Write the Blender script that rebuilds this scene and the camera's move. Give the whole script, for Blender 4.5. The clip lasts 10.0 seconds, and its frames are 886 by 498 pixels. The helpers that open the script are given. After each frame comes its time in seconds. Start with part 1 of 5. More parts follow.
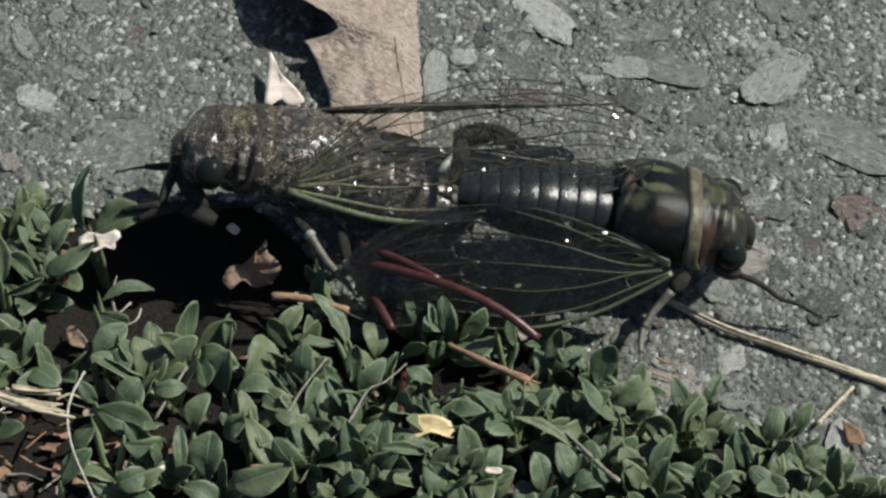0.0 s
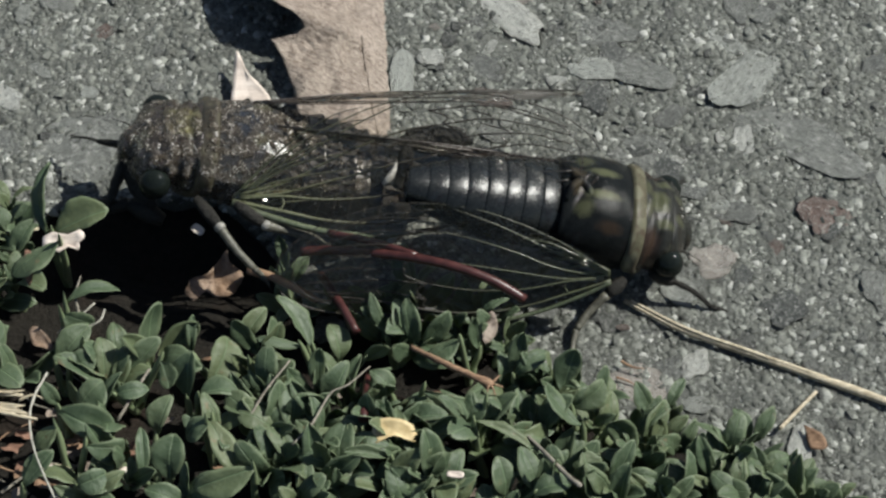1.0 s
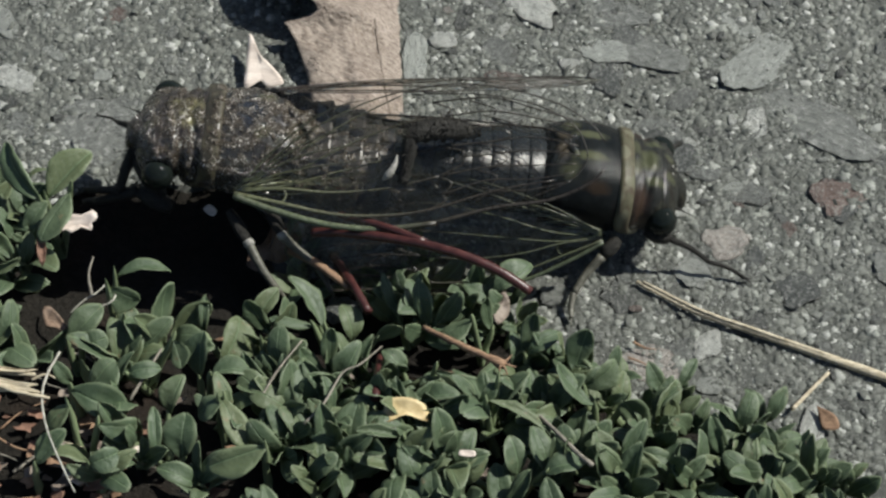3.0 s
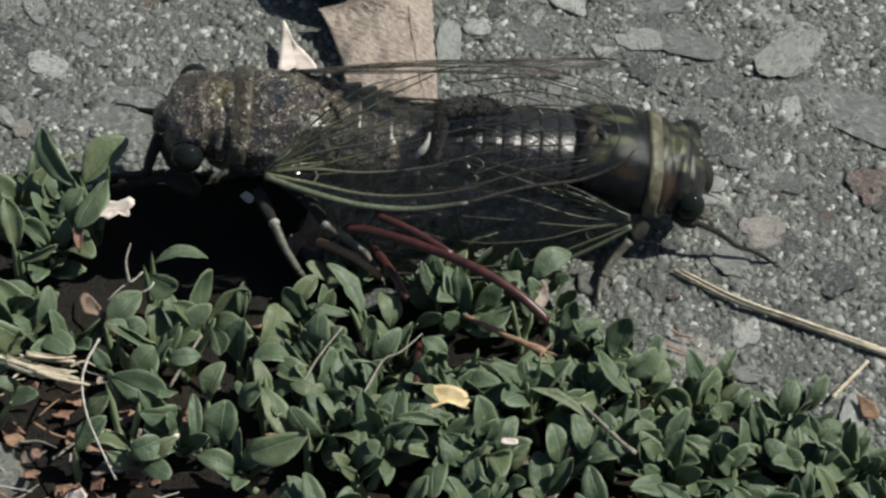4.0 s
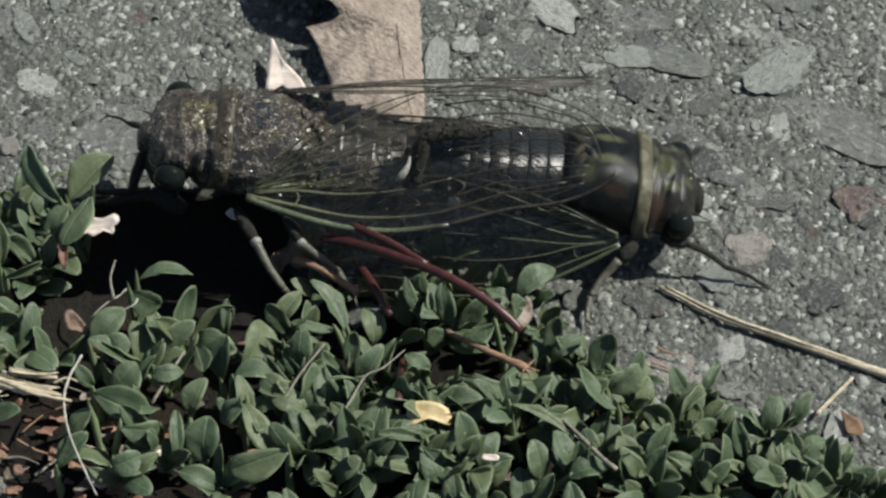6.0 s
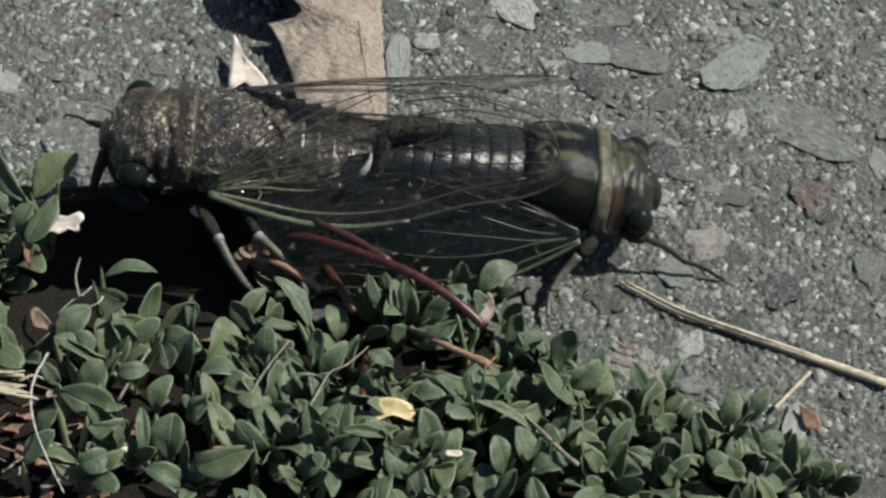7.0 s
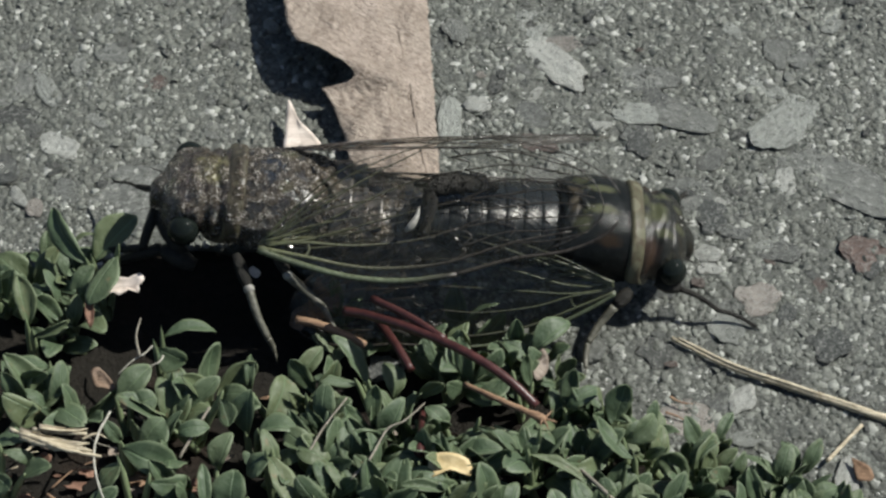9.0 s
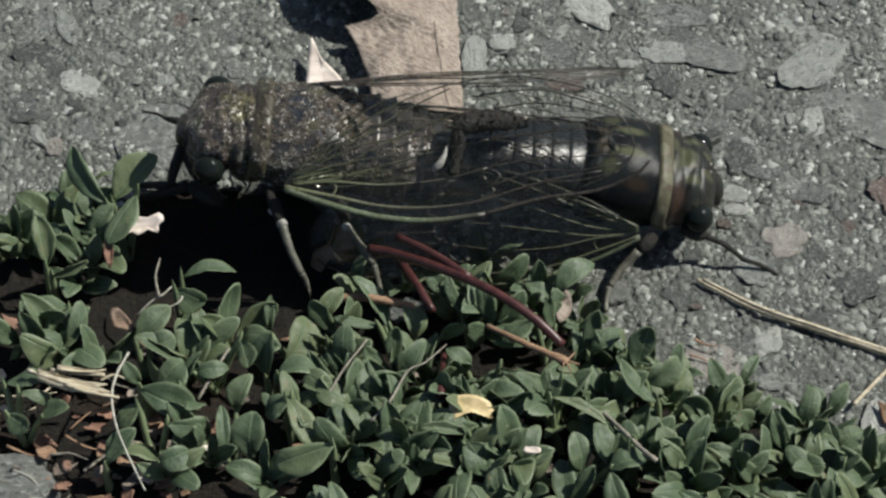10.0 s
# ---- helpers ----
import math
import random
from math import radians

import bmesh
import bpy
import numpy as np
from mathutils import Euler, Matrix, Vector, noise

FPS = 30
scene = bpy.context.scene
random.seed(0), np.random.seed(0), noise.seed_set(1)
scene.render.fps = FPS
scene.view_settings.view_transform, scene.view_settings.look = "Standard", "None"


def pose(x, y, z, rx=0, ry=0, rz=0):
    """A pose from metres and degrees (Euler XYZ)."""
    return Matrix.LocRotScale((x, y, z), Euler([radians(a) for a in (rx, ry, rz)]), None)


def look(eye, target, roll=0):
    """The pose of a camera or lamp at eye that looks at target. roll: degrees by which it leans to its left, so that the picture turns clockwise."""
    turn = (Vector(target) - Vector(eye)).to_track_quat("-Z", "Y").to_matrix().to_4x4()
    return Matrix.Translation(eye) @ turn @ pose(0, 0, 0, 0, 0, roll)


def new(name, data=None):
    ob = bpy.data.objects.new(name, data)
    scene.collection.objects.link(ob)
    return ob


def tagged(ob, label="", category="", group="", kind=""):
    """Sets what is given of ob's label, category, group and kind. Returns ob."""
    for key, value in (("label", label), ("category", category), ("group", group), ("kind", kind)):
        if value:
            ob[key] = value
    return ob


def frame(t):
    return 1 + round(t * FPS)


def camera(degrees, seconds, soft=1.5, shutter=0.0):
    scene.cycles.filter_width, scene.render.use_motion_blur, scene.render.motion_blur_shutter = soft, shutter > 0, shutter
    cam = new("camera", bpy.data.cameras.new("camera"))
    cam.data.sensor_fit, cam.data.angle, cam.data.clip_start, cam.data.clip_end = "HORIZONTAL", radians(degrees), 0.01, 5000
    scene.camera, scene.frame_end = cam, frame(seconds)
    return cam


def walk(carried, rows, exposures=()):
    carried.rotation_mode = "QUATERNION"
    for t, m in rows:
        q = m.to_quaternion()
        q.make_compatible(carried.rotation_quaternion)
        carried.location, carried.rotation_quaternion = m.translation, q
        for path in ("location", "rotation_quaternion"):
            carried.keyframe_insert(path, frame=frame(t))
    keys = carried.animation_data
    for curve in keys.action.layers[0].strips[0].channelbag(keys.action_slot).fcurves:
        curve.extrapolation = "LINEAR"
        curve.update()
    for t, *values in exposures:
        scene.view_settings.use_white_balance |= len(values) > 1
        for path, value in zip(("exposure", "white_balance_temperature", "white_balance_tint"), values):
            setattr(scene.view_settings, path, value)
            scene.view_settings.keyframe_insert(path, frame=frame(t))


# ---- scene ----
from mathutils import Quaternion

cam = camera(20.0, 10.0, soft=2.5)
PATH = [
    (0, (0.00439, -0.17684, 0.22193), (0.00439, -0.00005, -0.00034), 0.58),
    (0.5, (0.00624, -0.17609, 0.22256), (0.00755, 0.00026, -0.00005), 1.30),
    (1, (0.00611, -0.17468, 0.22354), (0.00834, 0.00015, -0.00026), 1.50),
    (1.5, (0.00362, -0.17566, 0.22081), (0.00547, -0.00081, -0.00298), 1.59),
    (2, (-0.00109, -0.17611, 0.22224), (-0.00030, 0.00022, -0.00039), 1.36),
    (2.5, (0.00268, -0.17822, 0.22001), (0.00050, 0.00108, -0.00022), 0.90),
    (2.7, (0.00678, -0.17688, 0.22209), (0.00642, -0.00038, -0.00040), 0.80),
    (3.8, (0.00342, -0.17663, 0.22131), (0.00424, -0.00231, -0.00289), 1.35),
    (4, (0.00043, -0.17665, 0.22105), (0.00289, -0.00221, -0.00305), 1.73),
    (4.5, (0.00067, -0.17479, 0.22328), (0.00000, 0.00027, -0.00034), 1.01),
    (5, (0.00170, -0.17723, 0.22337), (0.00264, 0.00050, 0.00186), 1.50),
    (5.5, (0.00231, -0.17728, 0.22179), (0.00069, -0.00123, -0.00105), 0.74),
    (6, (0.00550, -0.17747, 0.22048), (0.00444, -0.00071, -0.00180), 0.79),
    (7.3, (0.00354, -0.17671, 0.22481), (0.00835, -0.00267, 0.00043), 2.15),
    (7.5, (0.00295, -0.17576, 0.22439), (0.00506, -0.00068, 0.00078), 1.44),
    (8, (0.00521, -0.17886, 0.22221), (0.00338, -0.00156, 0.00036), 0.35),
    (8.5, (0.00657, -0.17733, 0.22463), (0.00698, -0.00021, 0.00264), 0.80),
    (9, (0.00232, -0.18152, 0.22600), (0.00250, -0.00017, 0.00744), 0.46),
    (9.5, (0.00530, -0.17874, 0.22709), (-0.00038, -0.00321, 0.00391), -1.07),
    (10, (0.00442, -0.17936, 0.22368), (-0.00002, -0.00347, 0.00076), -0.59),
]
walk(cam, [(t, look(eye, target, roll)) for t, eye, target, roll in PATH], [(0, 0.34), (10, 0.34)])

# ---- sky and sun: clear day, high sun over the right-hand side ----
SUN = Vector((0.61, 0.15, 0.78)).normalized()
world = bpy.data.worlds.new("sky")
scene.world = world
world.use_nodes = True
sky = world.node_tree.nodes.new("ShaderNodeTexSky")
sky.sky_type, sky.sun_disc = "NISHITA", False
sky.sun_elevation, sky.sun_rotation = math.asin(SUN.z), math.atan2(SUN.x, SUN.y)
world.node_tree.links.new(sky.outputs[0], world.node_tree.nodes["Background"].inputs[0])
world.node_tree.nodes["Background"].inputs[1].default_value = 0.055
sun = new("sun", bpy.data.lights.new("sun", "SUN"))
sun.data.energy, sun.data.angle, sun.data.color = 4.9, radians(0.53), (0.97, 0.965, 0.9)
sun.matrix_world = look(SUN * 2, (0, 0, 0))

MM = 0.001


# ---- materials ----
class Nodes:
    """A short hand for node materials; positions are in millimetres of the object's own space."""

    def __init__(self, name):
        self.mat = bpy.data.materials.new(name)
        self.mat.use_nodes = True
        self.tree = self.mat.node_tree
        self.bsdf = self.tree.nodes["Principled BSDF"]
        self.out = self.tree.nodes["Material Output"]
        coord = self.add("ShaderNodeTexCoord")
        scale = self.add("ShaderNodeVectorMath", operation="SCALE")
        scale.inputs["Scale"].default_value = 1000
        self.link(coord.outputs["Object"], scale.inputs[0])
        self.mm = scale.outputs[0]
        self.generated = coord.outputs["Generated"]

    def add(self, kind, operation="", feature="", data_type="", blend_type=""):
        node = self.tree.nodes.new(kind)
        if operation:
            node.operation = operation
        if feature:
            node.feature = feature
        if data_type:
            node.data_type = data_type
        if blend_type:
            node.blend_type = blend_type
        return node

    def link(self, a, b):
        self.tree.links.new(a, b)

    def noise(self, size, detail=4, rough=0.6, vector=None):
        n = self.add("ShaderNodeTexNoise")
        n.inputs["Scale"].default_value = 1 / size
        n.inputs["Detail"].default_value = detail
        n.inputs["Roughness"].default_value = rough
        self.link(vector or self.mm, n.inputs["Vector"])
        return n.outputs["Fac"]

    def cells(self, size, feature="F1", out="Distance"):
        n = self.add("ShaderNodeTexVoronoi", feature=feature)
        n.inputs["Scale"].default_value = 1 / size
        self.link(self.mm, n.inputs["Vector"])
        return n.outputs[out]

    def ramp(self, fac, *stops):
        r = self.add("ShaderNodeValToRGB")
        while len(r.color_ramp.elements) < len(stops):
            r.color_ramp.elements.new(0.5)
        for e, (at, c) in zip(r.color_ramp.elements, stops):
            e.position = at
            e.color = (c, c, c, 1) if isinstance(c, (int, float)) else (*c, 1)
        self.link(fac, r.inputs[0])
        return r.outputs[0]

    def mix(self, fac, a, b, blend="MIX"):
        m = self.add("ShaderNodeMix", data_type="RGBA", blend_type=blend)
        for slot, v in ((0, fac), (6, a), (7, b)):
            if isinstance(v, tuple):
                m.inputs[slot].default_value = (*v, 1)
            elif isinstance(v, (int, float)):
                m.inputs[slot].default_value = v if slot == 0 else (v, v, v, 1)
            else:
                self.link(v, m.inputs[slot])
        return m.outputs[2]

    def math(self, op, a, b=0.0):
        m = self.add("ShaderNodeMath", operation=op)
        for slot, v in ((0, a), (1, b)):
            if isinstance(v, (int, float)):
                m.inputs[slot].default_value = v
            else:
                self.link(v, m.inputs[slot])
        return m.outputs[0]

    def random(self):
        return self.add("ShaderNodeObjectInfo").outputs["Random"]

    def island(self):
        return self.add("ShaderNodeNewGeometry").outputs["Random Per Island"]

    def shifted(self):
        """Positions moved by the object's random number, so that copies differ."""
        m = self.add("ShaderNodeVectorMath", operation="ADD")
        r = self.math("MULTIPLY", self.random(), 300.0)
        self.link(self.mm, m.inputs[0])
        self.link(r, m.inputs[1])
        return m.outputs[0]

    def set(self, color=None, rough=None, **more):
        names = {"Base Color": color, "Roughness": rough, **{k.replace("_", " "): v for k, v in more.items()}}
        for key, v in names.items():
            if v is None:
                continue
            if isinstance(v, tuple):
                self.bsdf.inputs[key].default_value = (*v, 1)
            elif isinstance(v, (int, float)):
                self.bsdf.inputs[key].default_value = v
            else:
                self.link(v, self.bsdf.inputs[key])
        return self

    def bump(self, height, depth, strength=1.0):
        b = self.add("ShaderNodeBump")
        b.inputs["Distance"].default_value = depth * MM
        b.inputs["Strength"].default_value = strength
        self.link(height, b.inputs["Height"])
        self.link(b.outputs[0], self.bsdf.inputs["Normal"])
        return self


def stone_material(name, dark, pale, rough=0.75, spread=0.6):
    n = Nodes(name)
    v = n.shifted()
    c = n.ramp(n.noise(0.5, 6, 0.7, v), (0.3, dark), (0.7, pale))
    c = n.mix(0.35, c, n.ramp(n.noise(2.2, 3, 0.5, v), (0.3, dark), (0.7, pale)))
    shade = n.ramp(n.random(), (0.0, 0.92 - 0.9 * spread), (1.0, 0.93 + spread * 0.3))
    c = n.mix(1.0, c, shade, "MULTIPLY")
    c = n.mix(n.ramp(n.noise(0.3, 5, 0.8, v), (0.52, 0.0), (0.62, 0.7)), c, (0.4, 0.4, 0.37))
    c = n.mix(n.ramp(n.noise(0.35, 4, 0.8, v), (0.36, 0.75), (0.44, 0.0)), c, (0.06, 0.06, 0.056))
    dirt = n.ramp(n.noise(1.9, 6, 0.75, v), (0.56, 0.0), (0.66, 0.7))
    c = n.mix(dirt, c, n.ramp(n.noise(0.4, 5, 0.75, v), (0.35, (0.06, 0.064, 0.056)), (0.65, (0.26, 0.27, 0.24))))
    n.set(c, n.ramp(n.noise(0.5, 4, 0.7, v), (0.35, 0.32), (0.6, rough))).bump(n.mix(0.5, n.noise(0.3, 7, 0.8, v), n.noise(1.2, 4, 0.6, v)), 1.3)
    return n.mat


def asphalt_material():
    n = Nodes("asphalt")
    fine = n.noise(0.55, 9, 0.8)
    c = n.ramp(fine, (0.36, (0.055, 0.06, 0.05)), (0.5, (0.12, 0.129, 0.108)), (0.64, (0.3, 0.315, 0.27)))
    c = n.mix(0.4, c, n.ramp(n.noise(5.0, 5, 0.65), (0.3, (0.08, 0.08, 0.075)), (0.7, (0.22, 0.224, 0.208))))
    # pale mineral grains, whitened and spread further as painted glints
    glint_specks = n.math("MULTIPLY", n.ramp(n.cells(0.5), (0.12, 1.0), (0.3, 0.0)), n.ramp(n.noise(0.9, 2, 0.5), (0.5, 0.0), (0.57, 0.9)))
    c = n.mix(glint_specks, c, (0.72, 0.73, 0.69))
    c = n.mix(n.ramp(n.noise(14.0, 4, 0.6), (0.4, 0.0), (0.65, 0.35)), c, (0.2, 0.205, 0.185))
    c = n.mix(1.0, c, 0.69, "MULTIPLY")
    n.set(c, n.ramp(n.noise(0.6, 4, 0.6), (0.35, 0.4), (0.65, 0.85)), Specular_IOR_Level=0.5).bump(n.mix(0.35, fine, n.noise(1.3, 4, 0.6)), 0.7)
    return n.mat


def grit_material():
    n = Nodes("asphalt_grit")
    # the palest grains are whitened in colour to stand for sunlit sparkle
    c = n.ramp(n.island(), (0.0, (0.03, 0.032, 0.027)), (0.4, (0.085, 0.09, 0.077)), (0.78, (0.2, 0.21, 0.182)), (0.9, (0.4, 0.417, 0.365)), (0.975, (0.75, 0.755, 0.7)))
    c = n.mix(0.45, c, n.ramp(n.noise(0.25, 5, 0.75), (0.3, (0.06, 0.064, 0.054)), (0.7, (0.31, 0.325, 0.28))))
    c = n.mix(1.0, c, 0.69, "MULTIPLY")
    rough = n.ramp(n.cells(0.9, "F1", "Color"), (0.16, 0.22), (0.26, 0.5), (0.6, 0.75))
    n.set(c, rough, Specular_IOR_Level=0.6).bump(n.noise(0.2, 4, 0.65), 0.1)
    return n.mat


def soil_material():
    n = Nodes("dark_soil")
    c = n.ramp(n.noise(0.8, 8, 0.7), (0.3, (0.014, 0.0128, 0.01)), (0.75, (0.036, 0.031, 0.025)))
    c = n.mix(n.ramp(n.noise(9.0, 4, 0.6), (0.5, 0.0), (0.64, 0.4)), c, (0.045, 0.027, 0.018))
    n.set(c, 0.95, Specular_IOR_Level=0.2).bump(n.noise(0.6, 8, 0.7), 1.2)
    return n.mat


def leaf_material():
    """Matte grey-green leaf blade, its midrib along the local x axis, faint side veins and a few blemishes."""
    n = Nodes("weed_leaf")
    v = n.shifted()
    c = n.ramp(n.noise(2.0, 5, 0.65, v), (0.3, (0.054, 0.089, 0.046)), (0.7, (0.108, 0.149, 0.085)))
    c = n.mix(n.ramp(n.random(), (0.0, 0.0), (0.65, 0.12), (1.0, 0.75)), c, (0.155, 0.18, 0.085))
    c = n.mix(n.ramp(n.noise(0.22, 4, 0.7, v), (0.45, 0.0), (0.8, 0.45)), c, (0.13, 0.18, 0.125))
    sep = n.add("ShaderNodeSeparateXYZ")
    n.link(n.mm, sep.inputs[0])
    across = n.math("ABSOLUTE", sep.outputs[1])
    slant = n.math("SUBTRACT", n.math("MULTIPLY", sep.outputs[0], 0.95), n.math("MULTIPLY", across, 0.9))
    slant = n.math("ADD", slant, n.math("MULTIPLY", n.noise(1.6, 2, 0.5, v), 0.9))
    wave = n.math("ABSOLUTE", n.math("SUBTRACT", n.math("FRACT", slant), 0.5))
    side = n.ramp(wave, (0.0, 1.0), (0.07, 0.0))
    c = n.mix(n.math("MULTIPLY", side, 0.1), c, (0.17, 0.22, 0.14))
    rib = n.ramp(across, (0.03, 0.7), (0.09, 0.0))
    c = n.mix(rib, c, (0.17, 0.24, 0.13))
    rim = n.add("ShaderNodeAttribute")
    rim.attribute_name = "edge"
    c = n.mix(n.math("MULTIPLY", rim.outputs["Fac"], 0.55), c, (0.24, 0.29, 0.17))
    brown = n.math("MULTIPLY", n.ramp(n.noise(1.3, 3, 0.6, v), (0.66, 0.0), (0.72, 0.8)), n.ramp(n.random(), (0.3, 0.0), (0.5, 1.0)))
    c = n.mix(brown, c, (0.2, 0.15, 0.085))
    n.set(c, n.ramp(n.noise(0.6, 4, 0.6, v), (0.3, 0.4), (0.7, 0.58)), Specular_IOR_Level=0.45)
    low = n.math("ADD", n.math("MULTIPLY", side, -0.18), n.math("ADD", n.math("MULTIPLY", rib, -0.8), n.noise(0.5, 4, 0.6, v)))
    n.bump(low, 0.1)
    glow = n.add("ShaderNodeBsdfTranslucent")
    n.link(n.mix(0.3, c, (0.2, 0.26, 0.06)), glow.inputs[0])
    both = n.add("ShaderNodeMixShader")
    both.inputs[0].default_value = 0.28
    n.link(n.bsdf.outputs[0], both.inputs[1])
    n.link(glow.outputs[0], both.inputs[2])
    n.link(both.outputs[0], n.out.inputs[0])
    return n.mat


def dry_material(name, dark, pale, size=0.6, rough=0.8, depth=0.15, blotch=None, stretched=0.18):
    """Dead plant matter: streaked along the local x axis."""
    n = Nodes(name)
    stretch = n.add("ShaderNodeVectorMath", operation="MULTIPLY")
    stretch.inputs[1].default_value = (stretched, 1, 1)
    n.link(n.shifted(), stretch.inputs[0])
    grain = n.noise(size, 5, 0.65, stretch.outputs[0])
    c = n.ramp(grain, (0.28, dark), (0.7, pale))
    c = n.mix(n.ramp(n.noise(size * 2.5, 4, 0.6), (0.35, 0.55), (0.6, 0.0)), c, dark)
    c = n.mix(n.ramp(n.noise(size * 0.35, 3, 0.6), (0.6, 0.0), (0.75, 0.55)), c, tuple(v * 0.45 for v in dark))
    if blotch:
        c = n.mix(n.ramp(n.noise(7.0, 5, 0.65), (0.42, 0.0), (0.6, 0.75)), c, blotch)
        c = n.mix(n.ramp(n.noise(0.5, 5, 0.75), (0.5, 0.0), (0.7, 0.4)), c, tuple(v * 0.5 for v in blotch))
        grain = n.math("ADD", grain, n.math("MULTIPLY", n.cells(1.1, "DISTANCE_TO_EDGE"), 0.5))
    n.set(c, rough).bump(grain, depth)
    return n.mat


def dead_leaf_material():
    """Tan dead leaf: warm and grey blotches, dark flecks drawn out along the side veins, a crackled sheen."""
    n = Nodes("dead_brown_leaf")
    turn = n.add("ShaderNodeVectorRotate")
    turn.inputs["Angle"].default_value = 0.55
    n.link(n.mm, turn.inputs["Vector"])
    stretch = n.add("ShaderNodeVectorMath", operation="MULTIPLY")
    stretch.inputs[1].default_value = (0.3, 1, 1)
    n.link(turn.outputs[0], stretch.inputs[0])
    c = n.ramp(n.noise(3.0, 6, 0.7), (0.32, (0.18, 0.143, 0.113)), (0.68, (0.345, 0.285, 0.24)))
    c = n.mix(n.ramp(n.noise(8.0, 3, 0.5), (0.42, 0.0), (0.6, 0.7)), c, (0.27, 0.225, 0.185))
    flecks = n.noise(0.3, 4, 0.7, stretch.outputs[0])
    c = n.mix(n.ramp(flecks, (0.5, 0.0), (0.62, 0.75)), c, (0.12, 0.085, 0.06))
    c = n.mix(n.ramp(flecks, (0.34, 0.6), (0.42, 0.0)), c, (0.46, 0.4, 0.33))
    low = n.math("ADD", n.noise(0.9, 5, 0.7, stretch.outputs[0]), n.math("MULTIPLY", n.cells(1.6, "DISTANCE_TO_EDGE"), 0.7))
    n.set(c, 0.62).bump(low, 0.55)
    return n.mat


def shell_material(name, black, green, amount, rough, grain=0.0, flecks=False, patch=2.2, clump=0.45, gloss=0.4, marks=()):
    """Insect shell: black with green patches that mirror about the midline; grain and painted pale glints where it is
    furry.
    """
    n = Nodes(name)
    sep = n.add("ShaderNodeSeparateXYZ")
    n.link(n.mm, sep.inputs[0])
    mirror = n.add("ShaderNodeCombineXYZ")
    n.link(sep.outputs[0], mirror.inputs[0])
    n.link(n.math("ABSOLUTE", sep.outputs[1]), mirror.inputs[1])
    patches = n.ramp(n.noise(patch, 2, 0.5, mirror.outputs[0]), (1.0 - amount, 0.0), (1.06 - amount, 1.0))
    c = n.mix(n.ramp(n.noise(patch, 2, 0.5, mirror.outputs[0]), (0.97 - amount, 0.0), (1.0 - amount, 0.7)), black, tuple(v * s for v, s in zip(green, (0.5, 0.34, 0.35))))
    c = n.mix(patches, c, green)
    c = n.mix(n.ramp(n.noise(0.7, 4, 0.6), (0.4, 0.0), (0.75, 0.5)), c, tuple(v * 1.8 + 0.004 for v in black))
    for x, y, long, wide, colour in marks:
        far = n.add("ShaderNodeVectorMath", operation="SUBTRACT")
        n.link(mirror.outputs[0], far.inputs[0])
        far.inputs[1].default_value = (x, y, 0)
        size = n.add("ShaderNodeVectorMath", operation="MULTIPLY")
        n.link(far.outputs[0], size.inputs[0])
        size.inputs[1].default_value = (1 / long, 1 / wide, 1)
        reach = n.add("ShaderNodeVectorMath", operation="LENGTH")
        n.link(size.outputs[0], reach.inputs[0])
        d = n.math("ADD", reach.outputs["Value"], n.math("MULTIPLY", n.noise(0.9, 3, 0.6), 1.1))
        c = n.mix(n.ramp(n.math("MULTIPLY", d, 0.4), (0.42, 0.8), (0.72, 0.0)), c, colour)
    r = n.ramp(n.noise(0.5, 4, 0.6), (0.3, rough * 0.8), (0.7, rough * 1.3))
    if flecks:
        crust = n.ramp(n.noise(1.5, 4, 0.65), (clump, 0.0), (clump + 0.07, 1.0))
        c = n.mix(n.math("MULTIPLY", crust, 0.7), c, (0.072, 0.057, 0.04))
        # sun glints put into the colour as pale dots on the crusty patches
        glints = n.math("MULTIPLY", n.ramp(n.noise(0.15, 3, 0.6), (0.54, 0.0), (0.64, 1.0)), n.math("MULTIPLY", crust, n.ramp(n.noise(0.55, 2, 0.5), (0.47, 0.0), (0.56, 1.0))))
        c = n.mix(glints, c, (0.72, 0.67, 0.6))
        r = n.mix(crust, r, 0.17)
    n.set(c, r, Specular_IOR_Level=gloss)
    if grain:
        domes = n.math("MULTIPLY", n.noise(0.26, 4, 0.65), 1.7)
        rough_part = n.math("ADD", n.math("MULTIPLY", crust, 0.85), 0.12) if flecks else 1.0
        n.bump(n.math("MULTIPLY", n.math("ADD", domes, n.noise(0.9, 5, 0.65)), rough_part), grain)
    return n.mat


